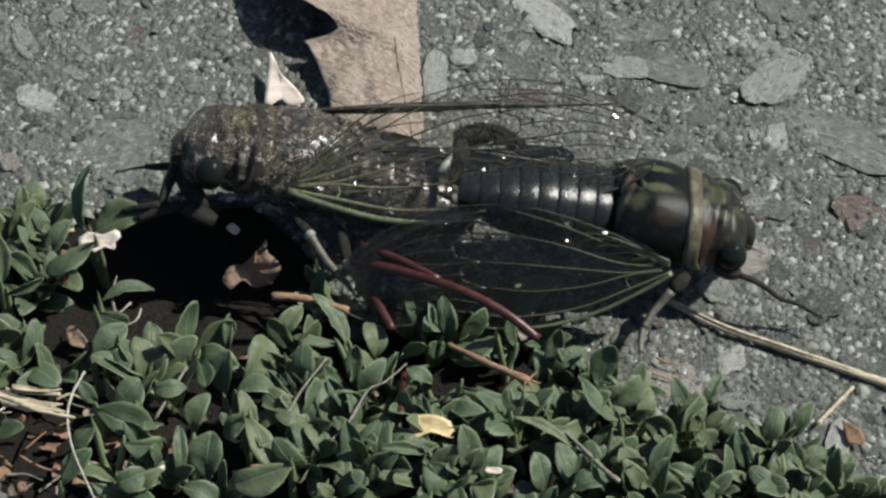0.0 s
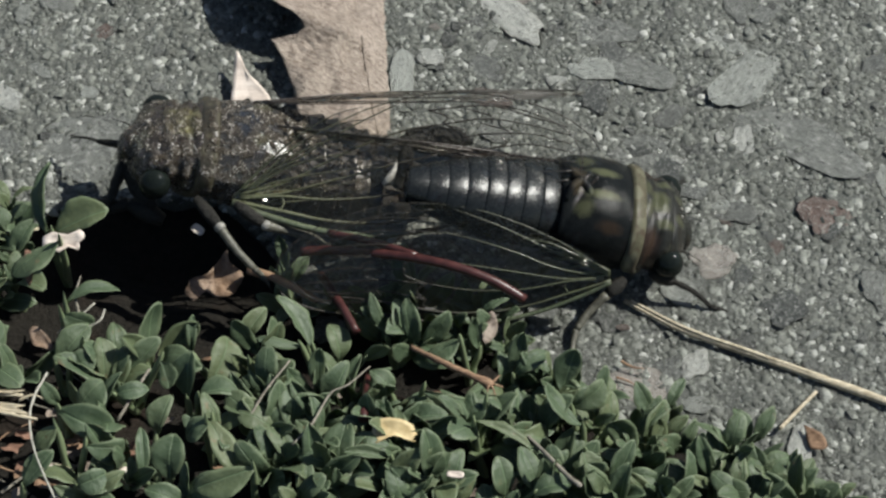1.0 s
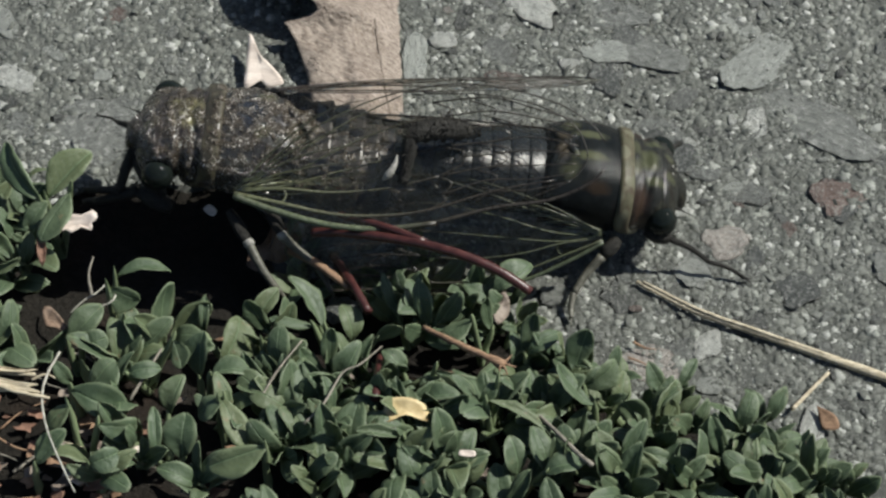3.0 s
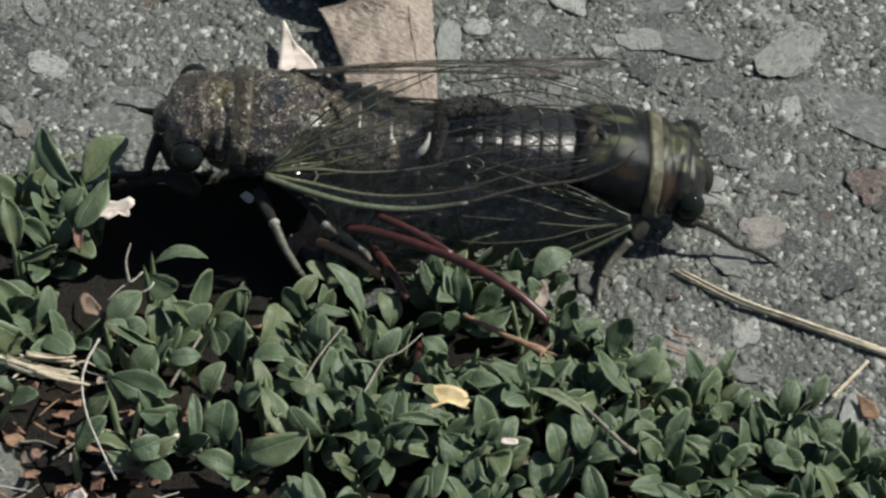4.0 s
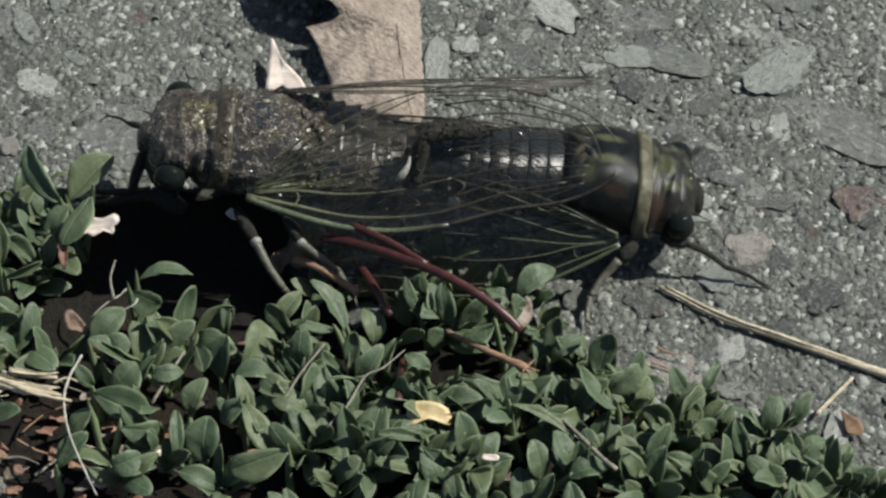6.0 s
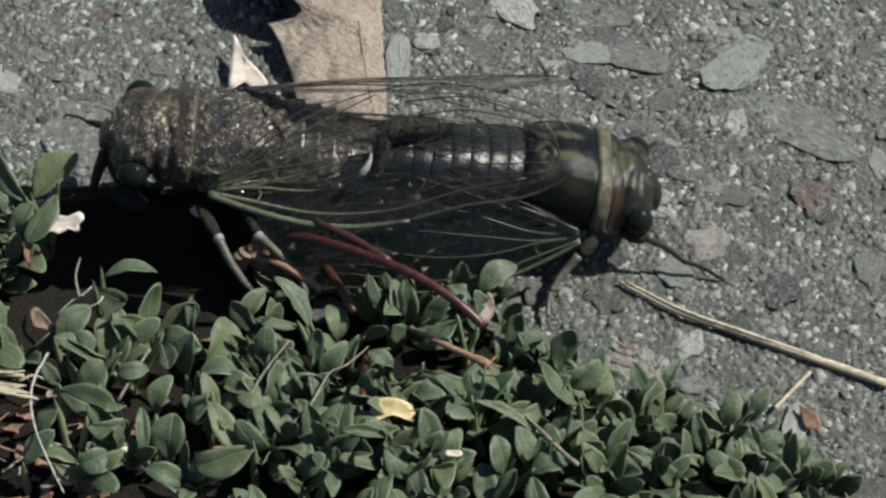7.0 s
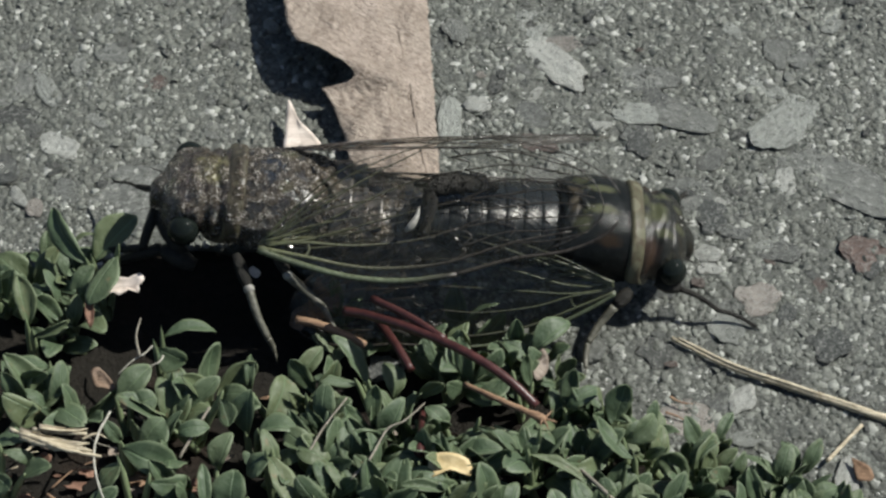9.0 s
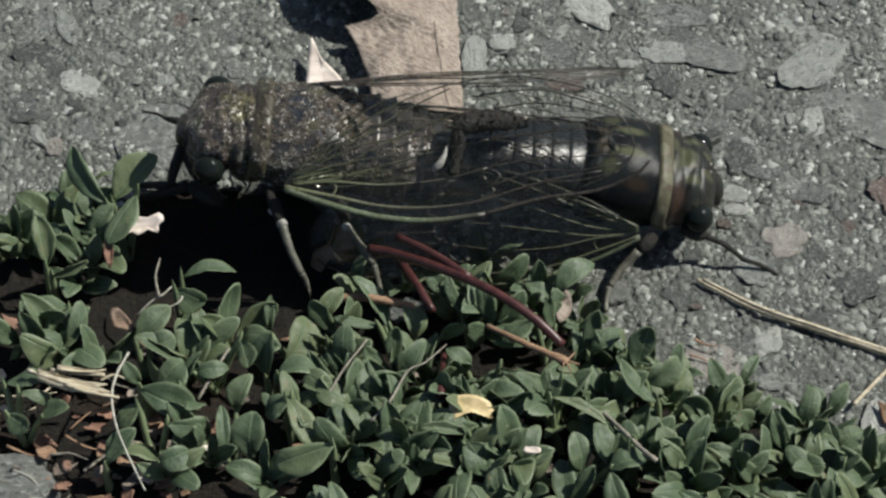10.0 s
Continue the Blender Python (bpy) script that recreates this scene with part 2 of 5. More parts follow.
def membrane_material():
    """Clear, faintly brown wing skin with a wrinkled gloss, dust and a painted haze."""
    n = Nodes("wing_membrane")
    clear = n.add("ShaderNodeBsdfTransparent")
    clear.inputs[0].default_value = (0.94, 0.93, 0.915, 1)
    gloss = n.add("ShaderNodeBsdfGlossy")
    gloss.inputs["Roughness"].default_value = 0.13
    gloss.inputs["Color"].default_value = (1.0, 0.97, 0.9, 1)
    b = n.add("ShaderNodeBump")
    b.inputs["Distance"].default_value = 1.0 * MM
    n.link(n.noise(2.0, 2, 0.4), b.inputs["Height"])
    n.link(b.outputs[0], gloss.inputs["Normal"])
    fres = n.add("ShaderNodeFresnel")
    fres.inputs[0].default_value = 1.36
    both = n.add("ShaderNodeMixShader")
    n.link(fres.outputs[0], both.inputs[0])
    n.link(clear.outputs[0], both.inputs[1])
    n.link(gloss.outputs[0], both.inputs[2])
    # wing dust whose colour doubles as a painted haze lifting the darks beneath
    dust_veil = n.add("ShaderNodeBsdfDiffuse")
    dust_veil.inputs[0].default_value = (0.4, 0.42, 0.33, 1)
    dusty = n.add("ShaderNodeMixShader")
    n.link(n.ramp(n.noise(1.1, 5, 0.7), (0.4, 0.005), (0.75, 0.022)), dusty.inputs[0])
    n.link(both.outputs[0], dusty.inputs[1])
    n.link(dust_veil.outputs[0], dusty.inputs[2])
    n.link(dusty.outputs[0], n.out.inputs[0])
    return n.mat


def vein_material(name, first, second, long=40.0, fade=0.5):
    """Wing veins: lighter near the hinge (local x = 0), dark brown outwards."""
    n = Nodes(name)
    sep = n.add("ShaderNodeSeparateXYZ")
    n.link(n.mm, sep.inputs[0])
    c = n.ramp(n.math("DIVIDE", sep.outputs[0], long), (0.0, first), (0.3, second), (fade, (0.03, 0.026, 0.02)), (1.0, (0.02, 0.015, 0.012)))
    c = n.mix(n.ramp(n.noise(0.8, 4, 0.7), (0.45, 0.0), (0.65, 0.5)), c, (0.035, 0.03, 0.02))
    n.set(c, n.ramp(n.noise(0.6, 3, 0.6), (0.4, 0.22), (0.6, 0.5)), Specular_IOR_Level=0.6)
    return n.mat


def plain_material(name, dark, pale, size=1.0, rough=0.5, depth=0.05, gloss=0.5):
    n = Nodes(name)
    f = n.noise(size, 5, 0.65)
    n.set(n.ramp(f, (0.3, dark), (0.7, pale)), rough, Specular_IOR_Level=gloss).bump(f, depth)
    return n.mat


ASPHALT, GRIT, SOIL, LEAF = asphalt_material(), grit_material(), soil_material(), leaf_material()
STONES = {
    "grey": stone_material("grey_stone", (0.0886, 0.093, 0.0859), (0.236, 0.245, 0.224)),
    "mid": stone_material("slate_stone", (0.13, 0.135, 0.122), (0.265, 0.273, 0.248), spread=0.25),
    "pale": stone_material("pale_stone", (0.25, 0.262, 0.235), (0.48, 0.495, 0.45), spread=0.25),
    "white": stone_material("white_stone", (0.42, 0.43, 0.39), (0.72, 0.72, 0.66), spread=0.2),
    "pink": stone_material("pinkish_stone", (0.28, 0.245, 0.215), (0.5, 0.46, 0.41), spread=0.25),
    "red": stone_material("reddish_stone", (0.118, 0.08, 0.0669), (0.217, 0.16, 0.134), spread=0.3),
    "dark": stone_material("dark_stone", (0.0591, 0.065, 0.0621), (0.128, 0.135, 0.124), spread=0.25),
}
STRAW = dry_material("dry_straw", (0.3, 0.245, 0.16), (0.68, 0.61, 0.46), 0.3)
BROWN = dry_material("dead_brown_leaf", (0.1, 0.076, 0.06), (0.33, 0.275, 0.228), 1.6, 0.65, 0.4, (0.235, 0.185, 0.145), 0.6)
PALE = dry_material("pale_dry_flake", (0.48, 0.4, 0.34), (0.74, 0.66, 0.59), 0.8)
TWIG = dry_material("dry_twig", (0.15, 0.085, 0.05), (0.36, 0.23, 0.14), 0.4)
SCRAP = dry_material("tan_torn_leaf", (0.13, 0.08, 0.05), (0.38, 0.29, 0.22), 1.1, 0.7, 0.35, (0.2, 0.115, 0.06), 0.6)
GREYTWIG = dry_material("grey_dry_stalk", (0.13, 0.115, 0.09), (0.32, 0.29, 0.235), 0.4)
RED = plain_material("red_stem", (0.03, 0.009, 0.008), (0.075, 0.024, 0.021), 1.2, 0.4)
GREEN = plain_material("green_stem", (0.1, 0.135, 0.065), (0.21, 0.25, 0.14), 1.0, 0.5)
RUST = dry_material("rusty_leaf_crumb", (0.1, 0.05, 0.032), (0.27, 0.15, 0.1), 0.5, 0.75)
FIBRE = dry_material("pale_grey_fibre", (0.26, 0.25, 0.21), (0.52, 0.5, 0.42), 0.4)
YELLOW = plain_material("yellowed_leaf", (0.42, 0.31, 0.14), (0.62, 0.5, 0.28), 1.5, 0.55)
FURRY = shell_material("furry_black_shell", (0.027, 0.021, 0.015), (0.055, 0.043, 0.027), 0.42, 0.26, 0.28, True, 2.6, 0.46, 0.85, ((9.3, 1.0, 1.3, 0.9, (0.12, 0.11, 0.05)), (7.9, 1.0, 1.1, 1.3, (0.12, 0.108, 0.048)), (12.6, 1.6, 0.8, 0.8, (0.08, 0.072, 0.04))))
SHIELD = shell_material("furry_blue_black_shield", (0.022, 0.02, 0.0165), (0.034, 0.031, 0.025), 0.45, 0.26, 0.24, True, 3.0, 0.44, 0.85, ((1.4, 0.4, 1.6, 2.0, (0.018, 0.022, 0.03)), (0.2, 2.4, 1.0, 0.7, (0.1, 0.1, 0.05)), (-3.4, 1.5, 1.2, 1.6, (0.07, 0.055, 0.036))))
FUR = plain_material("pale_insect_fur", (0.4, 0.35, 0.28), (0.78, 0.74, 0.66), 0.5, 0.2, 0.0, 0.9)
FURRY_BAND = shell_material("furry_brown_band", (0.032, 0.028, 0.019), (0.06, 0.054, 0.034), 0.5, 0.33, 0.16, True, 1.4, 0.56, 0.5)
GLOSSY_SHIELD = shell_material("satin_blue_black_shield", (0.006, 0.007, 0.007), (0.0105, 0.0125, 0.013), 0.4, 0.16, 0.035, False, 2.4, 0, 0.12, ((-0.4, 1.5, 1.9, 0.6, (0.085, 0.09, 0.05)), (-2.4, 3.1, 1.0, 1.0, (0.055, 0.058, 0.033)), (0.6, 4.7, 1.4, 0.6, (0.026, 0.018, 0.012)), (-3.4, 1.0, 0.8, 0.9, (0.05, 0.04, 0.026))))
GLOSSY = shell_material("glossy_black_shell", (0.014, 0.0145, 0.0125), (0.024, 0.024, 0.017), 0.42, 0.2, 0.04, False, 1.7, 0, 0.25, ((6.5, 0.5, 1.2, 1.0, (0.062, 0.066, 0.034)), (7.1, 2.7, 1.1, 0.6, (0.07, 0.074, 0.042)), (5.0, 1.4, 0.5, 1.1, (0.058, 0.06, 0.034)), (5.7, 4.9, 1.2, 1.5, (0.045, 0.028, 0.02)), (9.0, 1.4, 0.7, 0.6, (0.052, 0.055, 0.032))))
GLOSSY_BAND = shell_material("olive_collar", (0.07, 0.066, 0.042), (0.115, 0.112, 0.076), 0.5, 0.42, 0.02, False, 2.2, 0, 0.2)
TERGITE = shell_material("black_abdomen_shell", (0.0095, 0.011, 0.0112), (0.013, 0.016, 0.018), 0.4, 0.25, 0.02, False, 2.2, 0, 0.36)
FURRY_TERGITE = shell_material("furry_abdomen_shell", (0.042, 0.037, 0.03), (0.062, 0.055, 0.045), 0.4, 0.3, 0.16, True, 2.2, 0.52, 1.0)
EYE = plain_material("black_eye", (0.006, 0.0085, 0.0075), (0.011, 0.014, 0.012), 0.4, 0.07, 0.0, 0.16)
LEG = plain_material("grey_green_leg", (0.035, 0.033, 0.024), (0.14, 0.135, 0.105), 0.8, 0.5, 0.1)
JOINT = plain_material("pale_knee", (0.13, 0.126, 0.11), (0.29, 0.28, 0.25), 0.5, 0.5, 0.05)
DARKLEG = plain_material("dark_leg", (0.014, 0.0135, 0.012), (0.03, 0.028, 0.024), 0.4, 0.5, 0.4, 0.2)
MEMBRANE = membrane_material()
VEIN = vein_material("wing_vein", (0.1, 0.11, 0.055), (0.075, 0.075, 0.048))
FRONTVEIN = vein_material("green_front_vein", (0.06, 0.073, 0.042), (0.095, 0.115, 0.068), 46.0, 0.47)
HINDVEIN = vein_material("hind_wing_vein", (0.1, 0.115, 0.055), (0.08, 0.082, 0.05), 22.0, 0.8)
DIMVEIN = vein_material("olive_wing_vein", (0.075, 0.085, 0.045), (0.06, 0.066, 0.04))
DARKVEIN = vein_material("dark_wing_vein", (0.022, 0.016, 0.013), (0.034, 0.024, 0.019))


# ---- mesh helpers; lengths in millimetres ----
def part(name, bm, material, parent=None, label="", smooth=True):
    me = bpy.data.meshes.new(name)
    bmesh.ops.recalc_face_normals(bm, faces=bm.faces)
    bm.to_mesh(me)
    bm.free()
    me.materials.append(material)
    if smooth:
        me.polygons.foreach_set("use_smooth", [True] * len(me.polygons))
    ob = new(name, me)
    ob.parent = parent
    if label:
        ob["label"] = label
    return ob


def ring_faces(bm, rings, closed=True, caps=True):
    n = len(rings[0])
    for a, b in zip(rings, rings[1:]):
        for i in range(n if closed else n - 1):
            j = (i + 1) % n
            bm.faces.new((a[i], a[j], b[j], b[i]))
    if caps:
        for ring in (rings[0], rings[-1]):
            mid = bm.verts.new(sum((v.co for v in ring), Vector()) / n)
            for i in range(n):
                bm.faces.new((ring[i], ring[(i + 1) % n], mid))


def loft(sections, n=56, rough=0.0, furrows=(), steps=5):
    """A closed skin over cross-sections (x, z of the middle, half width, height above, depth below).
    furrows: (x, slope, depth) of grooves that slant back from the midline."""
    s = [np.array(v, float) for v in sections]
    s = [2 * s[0] - s[1], *s, 2 * s[-1] - s[-2]]
    fine = []
    for k in range(1, len(s) - 2):
        for q in range(steps):
            t = q / steps
            p0, p1, p2, p3 = s[k - 1 : k + 3]
            fine.append(0.5 * (2 * p1 + (p2 - p0) * t + (2 * p0 - 5 * p1 + 4 * p2 - p3) * t * t + (3 * p1 - p0 - 3 * p2 + p3) * t**3))
    fine.append(s[-2])
    bm = bmesh.new()
    rings = []
    for x, z, w, up, down in fine:
        ring = []
        for i in range(n):
            a = 2 * math.pi * i / n
            c, d = math.cos(a), math.sin(a)
            y = w * math.copysign(abs(c) ** 0.9, c)
            h = (up if d > 0 else down) * math.copysign(abs(d) ** 0.9, d)
            p = Vector((x, y, z + h))
            out = Vector((0, y, h)).normalized()
            move = rough * (noise.noise(p * 0.8) + 0.6 * noise.noise(p * 2.1))
            for fx, slope, depth in furrows:
                move -= depth * math.exp(-(((x - fx + slope * abs(y)) / 0.35) ** 2))
            ring.append(bm.verts.new((p + out * move) * MM))
        rings.append(ring)
    ring_faces(bm, rings)
    return bm


def tube(points, radii, n=8, bm=None, wobble=0.0):
    """A round bar along points, with a radius at each (or one for all)."""
    bm = bm or bmesh.new()
    pts = [Vector(p) for p in points]
    radii = [radii] * len(pts) if isinstance(radii, (int, float)) else radii
    side = None
    rings = []
    for i, p in enumerate(pts):
        ahead = (pts[min(i + 1, len(pts) - 1)] - pts[max(i - 1, 0)]).normalized()
        if side is None:
            side = ahead.orthogonal().normalized()
        side = (side - ahead * side.dot(ahead)).normalized()
        up = ahead.cross(side)
        r = radii[i]
        ring = []
        for k in range(n):
            a = 2 * math.pi * k / n
            rr = r * (1 + wobble * noise.noise(p * 1.3 + Vector((k, 0, i))))
            ring.append(bm.verts.new((p + (side * math.cos(a) + up * math.sin(a)) * rr) * MM))
        rings.append(ring)
    ring_faces(bm, rings)
    return bm


def smooth_line(points, steps=5):
    """Catmull-Rom through the points."""
    p = [Vector(v) for v in points]
    p = [p[0] * 2 - p[1], *p, p[-1] * 2 - p[-2]]
    out = []
    for i in range(1, len(p) - 2):
        for k in range(steps):
            t = k / steps
            a, b, c, d = p[i - 1 : i + 3]
            out.append(0.5 * (2 * b + (c - a) * t + (2 * a - 5 * b + 4 * c - d) * t * t + (3 * b - a - 3 * c + d) * t**3))
    return [*out, p[-2]]


def blob(center, radii, seg=20, rings=12):
    bm = bmesh.new()
    bmesh.ops.create_uvsphere(bm, u_segments=seg, v_segments=rings, radius=1)
    for v in bm.verts:
        v.co = (Vector(center) + Vector([a * b for a, b in zip(v.co, radii)])) * MM
    return bm


# ---- the ground: old asphalt that reaches the horizon ----
def asphalt_sheet():
    """One sheet: fine and uneven round the insects, coarser outwards to the horizon."""
    bm = bmesh.new()
    near = [i * 1.0 for i in range(-75, 76)]
    far = [90, 120, 200, 400, 1000, 4000, 20000, 200000]
    line = [-v for v in reversed(far)] + near + far
    grid = [[bm.verts.new((x * MM, y * MM, 0)) for x in line] for y in line]
    for row in grid:
        for v in row:
            p = v.co / MM
            if max(abs(p.x), abs(p.y)) < 76:
                sunk = 13 * min(1, max(0, (edge_y(p.x) - p.y) / 2))
                v.co.z = (0.45 * noise.noise(p * 0.09) + 0.3 * noise.noise(p * 0.33) + 0.22 * noise.noise(p * 0.8) - 0.25 - sunk) * MM
    for a, b in zip(grid, grid[1:]):
        for i in range(len(line) - 1):
            bm.faces.new((a[i], a[i + 1], b[i + 1], b[i]))
    return tagged(part("ground", bm, ASPHALT), "worn grey asphalt with exposed stones and grit", "asphalt", kind="structure")


def edge_y(x):
    """Where the weeds begin, across the way, in millimetres."""
    knots = ((-90, 0), (-52, -3), (-44, -1), (-36, 5), (-30, 7), (-18, 7), (-12, 2), (-8, -6), (0, -9), (14, -13), (20, -18), (28, -23), (40, -27), (45, -31), (52, -40), (90, -46))
    for (a, ya), (b, yb) in zip(knots, knots[1:]):
        if a <= x <= b:
            return ya + (yb - ya) * (x - a) / (b - a)
    return -46


def soil_z(x, y):
    """Height of the soil: a hollow along the broken asphalt edge, deepest beside the insects."""
    s = edge_y(x) - y
    deep = 3.6 * math.exp(-(((x + 20) / 22) ** 2)) + 0.6
    pit = 3.5 * math.exp(-(((x + 29) / 10) ** 2) - (((y + 14) / 7) ** 2))
    return -0.5 - pit - deep * math.exp(-(((s - 8) / 7) ** 2)) + 1.0 * min(1, max(0, (s - 14) / 12))


def soil_bed():
    """Dirt that fills the gap where the weeds root, a little over the asphalt."""
    bm = bmesh.new()
    xs = [-90 + i * 1.5 for i in range(121)]
    grid = []
    for x in xs:
        row = []
        for k in range(40):
            s = k / 39
            y = edge_y(x) + 1.5 * noise.noise(Vector((x * 0.2, 3, 0))) - 70 * s**1.3
            z = soil_z(x, y) + 0.8 * noise.noise(Vector((x * 0.3, y * 0.3, 1))) * min(1, s * 8)
            row.append(bm.verts.new((x * MM, y * MM, z * MM)))
        grid.append(row)
    for a, b in zip(grid, grid[1:]):
        for i in range(39):
            bm.faces.new((a[i], a[i + 1], b[i + 1], b[i]))
    return tagged(part("soil", bm, SOIL), "dark damp soil under the weeds", "soil", kind="structure")


def ground_z(x, y):
    """Height of the worn asphalt, in millimetres."""
    p = Vector((x, y, 0))
    return 0.45 * noise.noise(p * 0.09) + 0.3 * noise.noise(p * 0.33) - 0.25


ROCKS = []


def rock_meshes(count=10):
    for k in range(count):
        bm = bmesh.new()
        bmesh.ops.create_icosphere(bm, subdivisions=3, radius=0.5)
        for v in bm.verts:
            d = v.co.normalized()
            v.co *= 1 + 0.5 * noise.noise(d * 1.1 + Vector((k * 7.1, 0, 0))) + 0.22 * noise.noise(d * 2.9 + Vector((0, k * 5.3, 0)))
            v.co.z = max(-0.2, min(v.co.z, 0.24 + 0.16 * noise.noise(d * 1.6 + Vector((k, k, 0)))))
            if k in (0, 3, 9):
                ring = Vector((v.co.x, v.co.y, 0)).length
                v.co.x *= 1 + 0.1 * noise.noise(d * 7 + Vector((k, 0, 0)))
                v.co.y *= 1 + 0.12 * noise.noise(d * 8 + Vector((0, k, 0)))
                if v.co.z > 0:
                    v.co.z += 0.14 * math.exp(-(((ring - 0.42) / 0.1) ** 2)) + 0.07 * noise.noise(v.co * 7)
            v.co *= 3 * MM
        me = bpy.data.meshes.new("stone")
        bm.to_mesh(me)
        bm.free()
        me.polygons.foreach_set("use_smooth", [True] * len(me.polygons))
        ROCKS.append(me)


def stone(parent, x, y, long, wide, turn, kind, rise=0.6, shape=None):
    """A stone bedded in the asphalt: rise is how far it stands out, in millimetres."""
    source = ROCKS[random.randrange(len(ROCKS)) if shape is None else shape]
    key = f"stone_{kind}_{source.name}"
    me = bpy.data.meshes.get(key)
    if me is None:
        me = source.copy()
        me.name = key
        me.materials.append(STONES[kind])
    ob = new("stone", me)
    ob.parent = parent
    rise = rise if rise > 1 else rise * 0.8
    tall = max(rise * 2.2, 0.4)
    ob.matrix_basis = pose(x * MM, y * MM, (rise + 0.08 - 0.27 * tall + (ground_z(x, y) if rise < 1.5 else 0)) * MM, random.uniform(-3, 3), random.uniform(-3, 3), turn) @ Matrix.Diagonal((long / 3, wide / 3, tall / 3, 1))
    return ob


def grit(count, seed):
    """Loose and bedded grit of the worn surface, one joined mesh."""
    rng = np.random.default_rng(seed)
    base = np.array([(-0.5, -0.42, -0.3), (0.5, -0.4, -0.3), (0.46, 0.44, -0.3), (-0.45, 0.5, -0.3), (-0.36, -0.27, 0.32), (0.3, -0.33, 0.24), (0.36, 0.3, 0.34), (-0.28, 0.36, 0.27), (0.02, 0.0, 0.5)])
    faces = np.array([(0, 1, 5), (0, 5, 4), (1, 2, 6), (1, 6, 5), (2, 3, 7), (2, 7, 6), (3, 0, 4), (3, 4, 7), (4, 5, 8), (5, 6, 8), (6, 7, 8), (7, 4, 8)])
    x = rng.uniform(-62, 66, count)
    y = rng.uniform(-32, 62, count)
    size = 0.2 + 1.15 * rng.random(count) ** 3.0
    verts = np.repeat(base[None], count, 0) + rng.normal(0, 0.09, (count, 9, 3))
    verts *= size[:, None, None] * rng.uniform(0.7, 1.3, (count, 1, 3)) * np.array((1, 1, 0.42))
    a, b = rng.uniform(0, 6.3, count), rng.normal(0, 0.35, count)
    ca, sa, cb, sb = np.cos(a)[:, None], np.sin(a)[:, None], np.cos(b)[:, None], np.sin(b)[:, None]
    vx, vz = verts[..., 0] * cb + verts[..., 2] * sb, verts[..., 2] * cb - verts[..., 0] * sb
    vx, vy = vx * ca - verts[..., 1] * sa, vx * sa + verts[..., 1] * ca
    low = np.array([0.45 * noise.noise(Vector((p, q, 0)) * 0.09) + 0.3 * noise.noise(Vector((p, q, 0)) * 0.33) - 0.25 for p, q in zip(x, y)])
    verts = np.stack([vx + x[:, None], vy + y[:, None], vz + (low - size * 0.06)[:, None]], -1)
    keep = np.array([q > edge_y(p) - 0.5 for p, q in zip(x, y)])
    verts = verts[keep]
    count = len(verts)
    allfaces = (faces[None] + (np.arange(count) * 9)[:, None, None]).reshape(-1, 3)
    me = bpy.data.meshes.new("grit")
    me.from_pydata((verts.reshape(-1, 3) * MM).tolist(), [], allfaces.tolist())
    me.materials.append(GRIT)
    me.polygons.foreach_set("use_smooth", [True] * len(me.polygons))
    ob = new("grit", me)
    return tagged(ob, "pale and dark grit worn out of the asphalt", "grit", kind="stuff")


ground = asphalt_sheet()
soil = soil_bed()


# ---- the two insects ----
def front(u, wide):
    return wide * (0.2 * math.sin(math.pi * min(u / 0.7, 1)) - (0.45 * (1 - math.sqrt(max(0, 1 - ((u - 0.6) / 0.4) ** 2))) if u > 0.6 else 0))


def back(u, wide):
    if u < 0.62:
        return -wide * (0.06 + 0.89 * math.sin(math.pi / 2 * u / 0.62) ** 0.85)
    return -wide * (0.45 + 0.5 * math.sqrt(max(0, 1 - ((u - 0.62) / 0.38) ** 2)))


def on_wing(u, s, long, wide, lift=0.0):
    """A place on the wing: u along it from the hinge, s from the front edge to the back edge."""
    f, b = front(u, wide), back(u, wide)
    y = f + (b - f) * s
    z = 0.05 * wide * math.sin(math.pi * s) * math.sin(math.pi * min(1, u + 0.1)) + 0.25 * noise.noise(Vector((u * 5, s * 4, wide)))
    return Vector((long * u, y, z + lift))


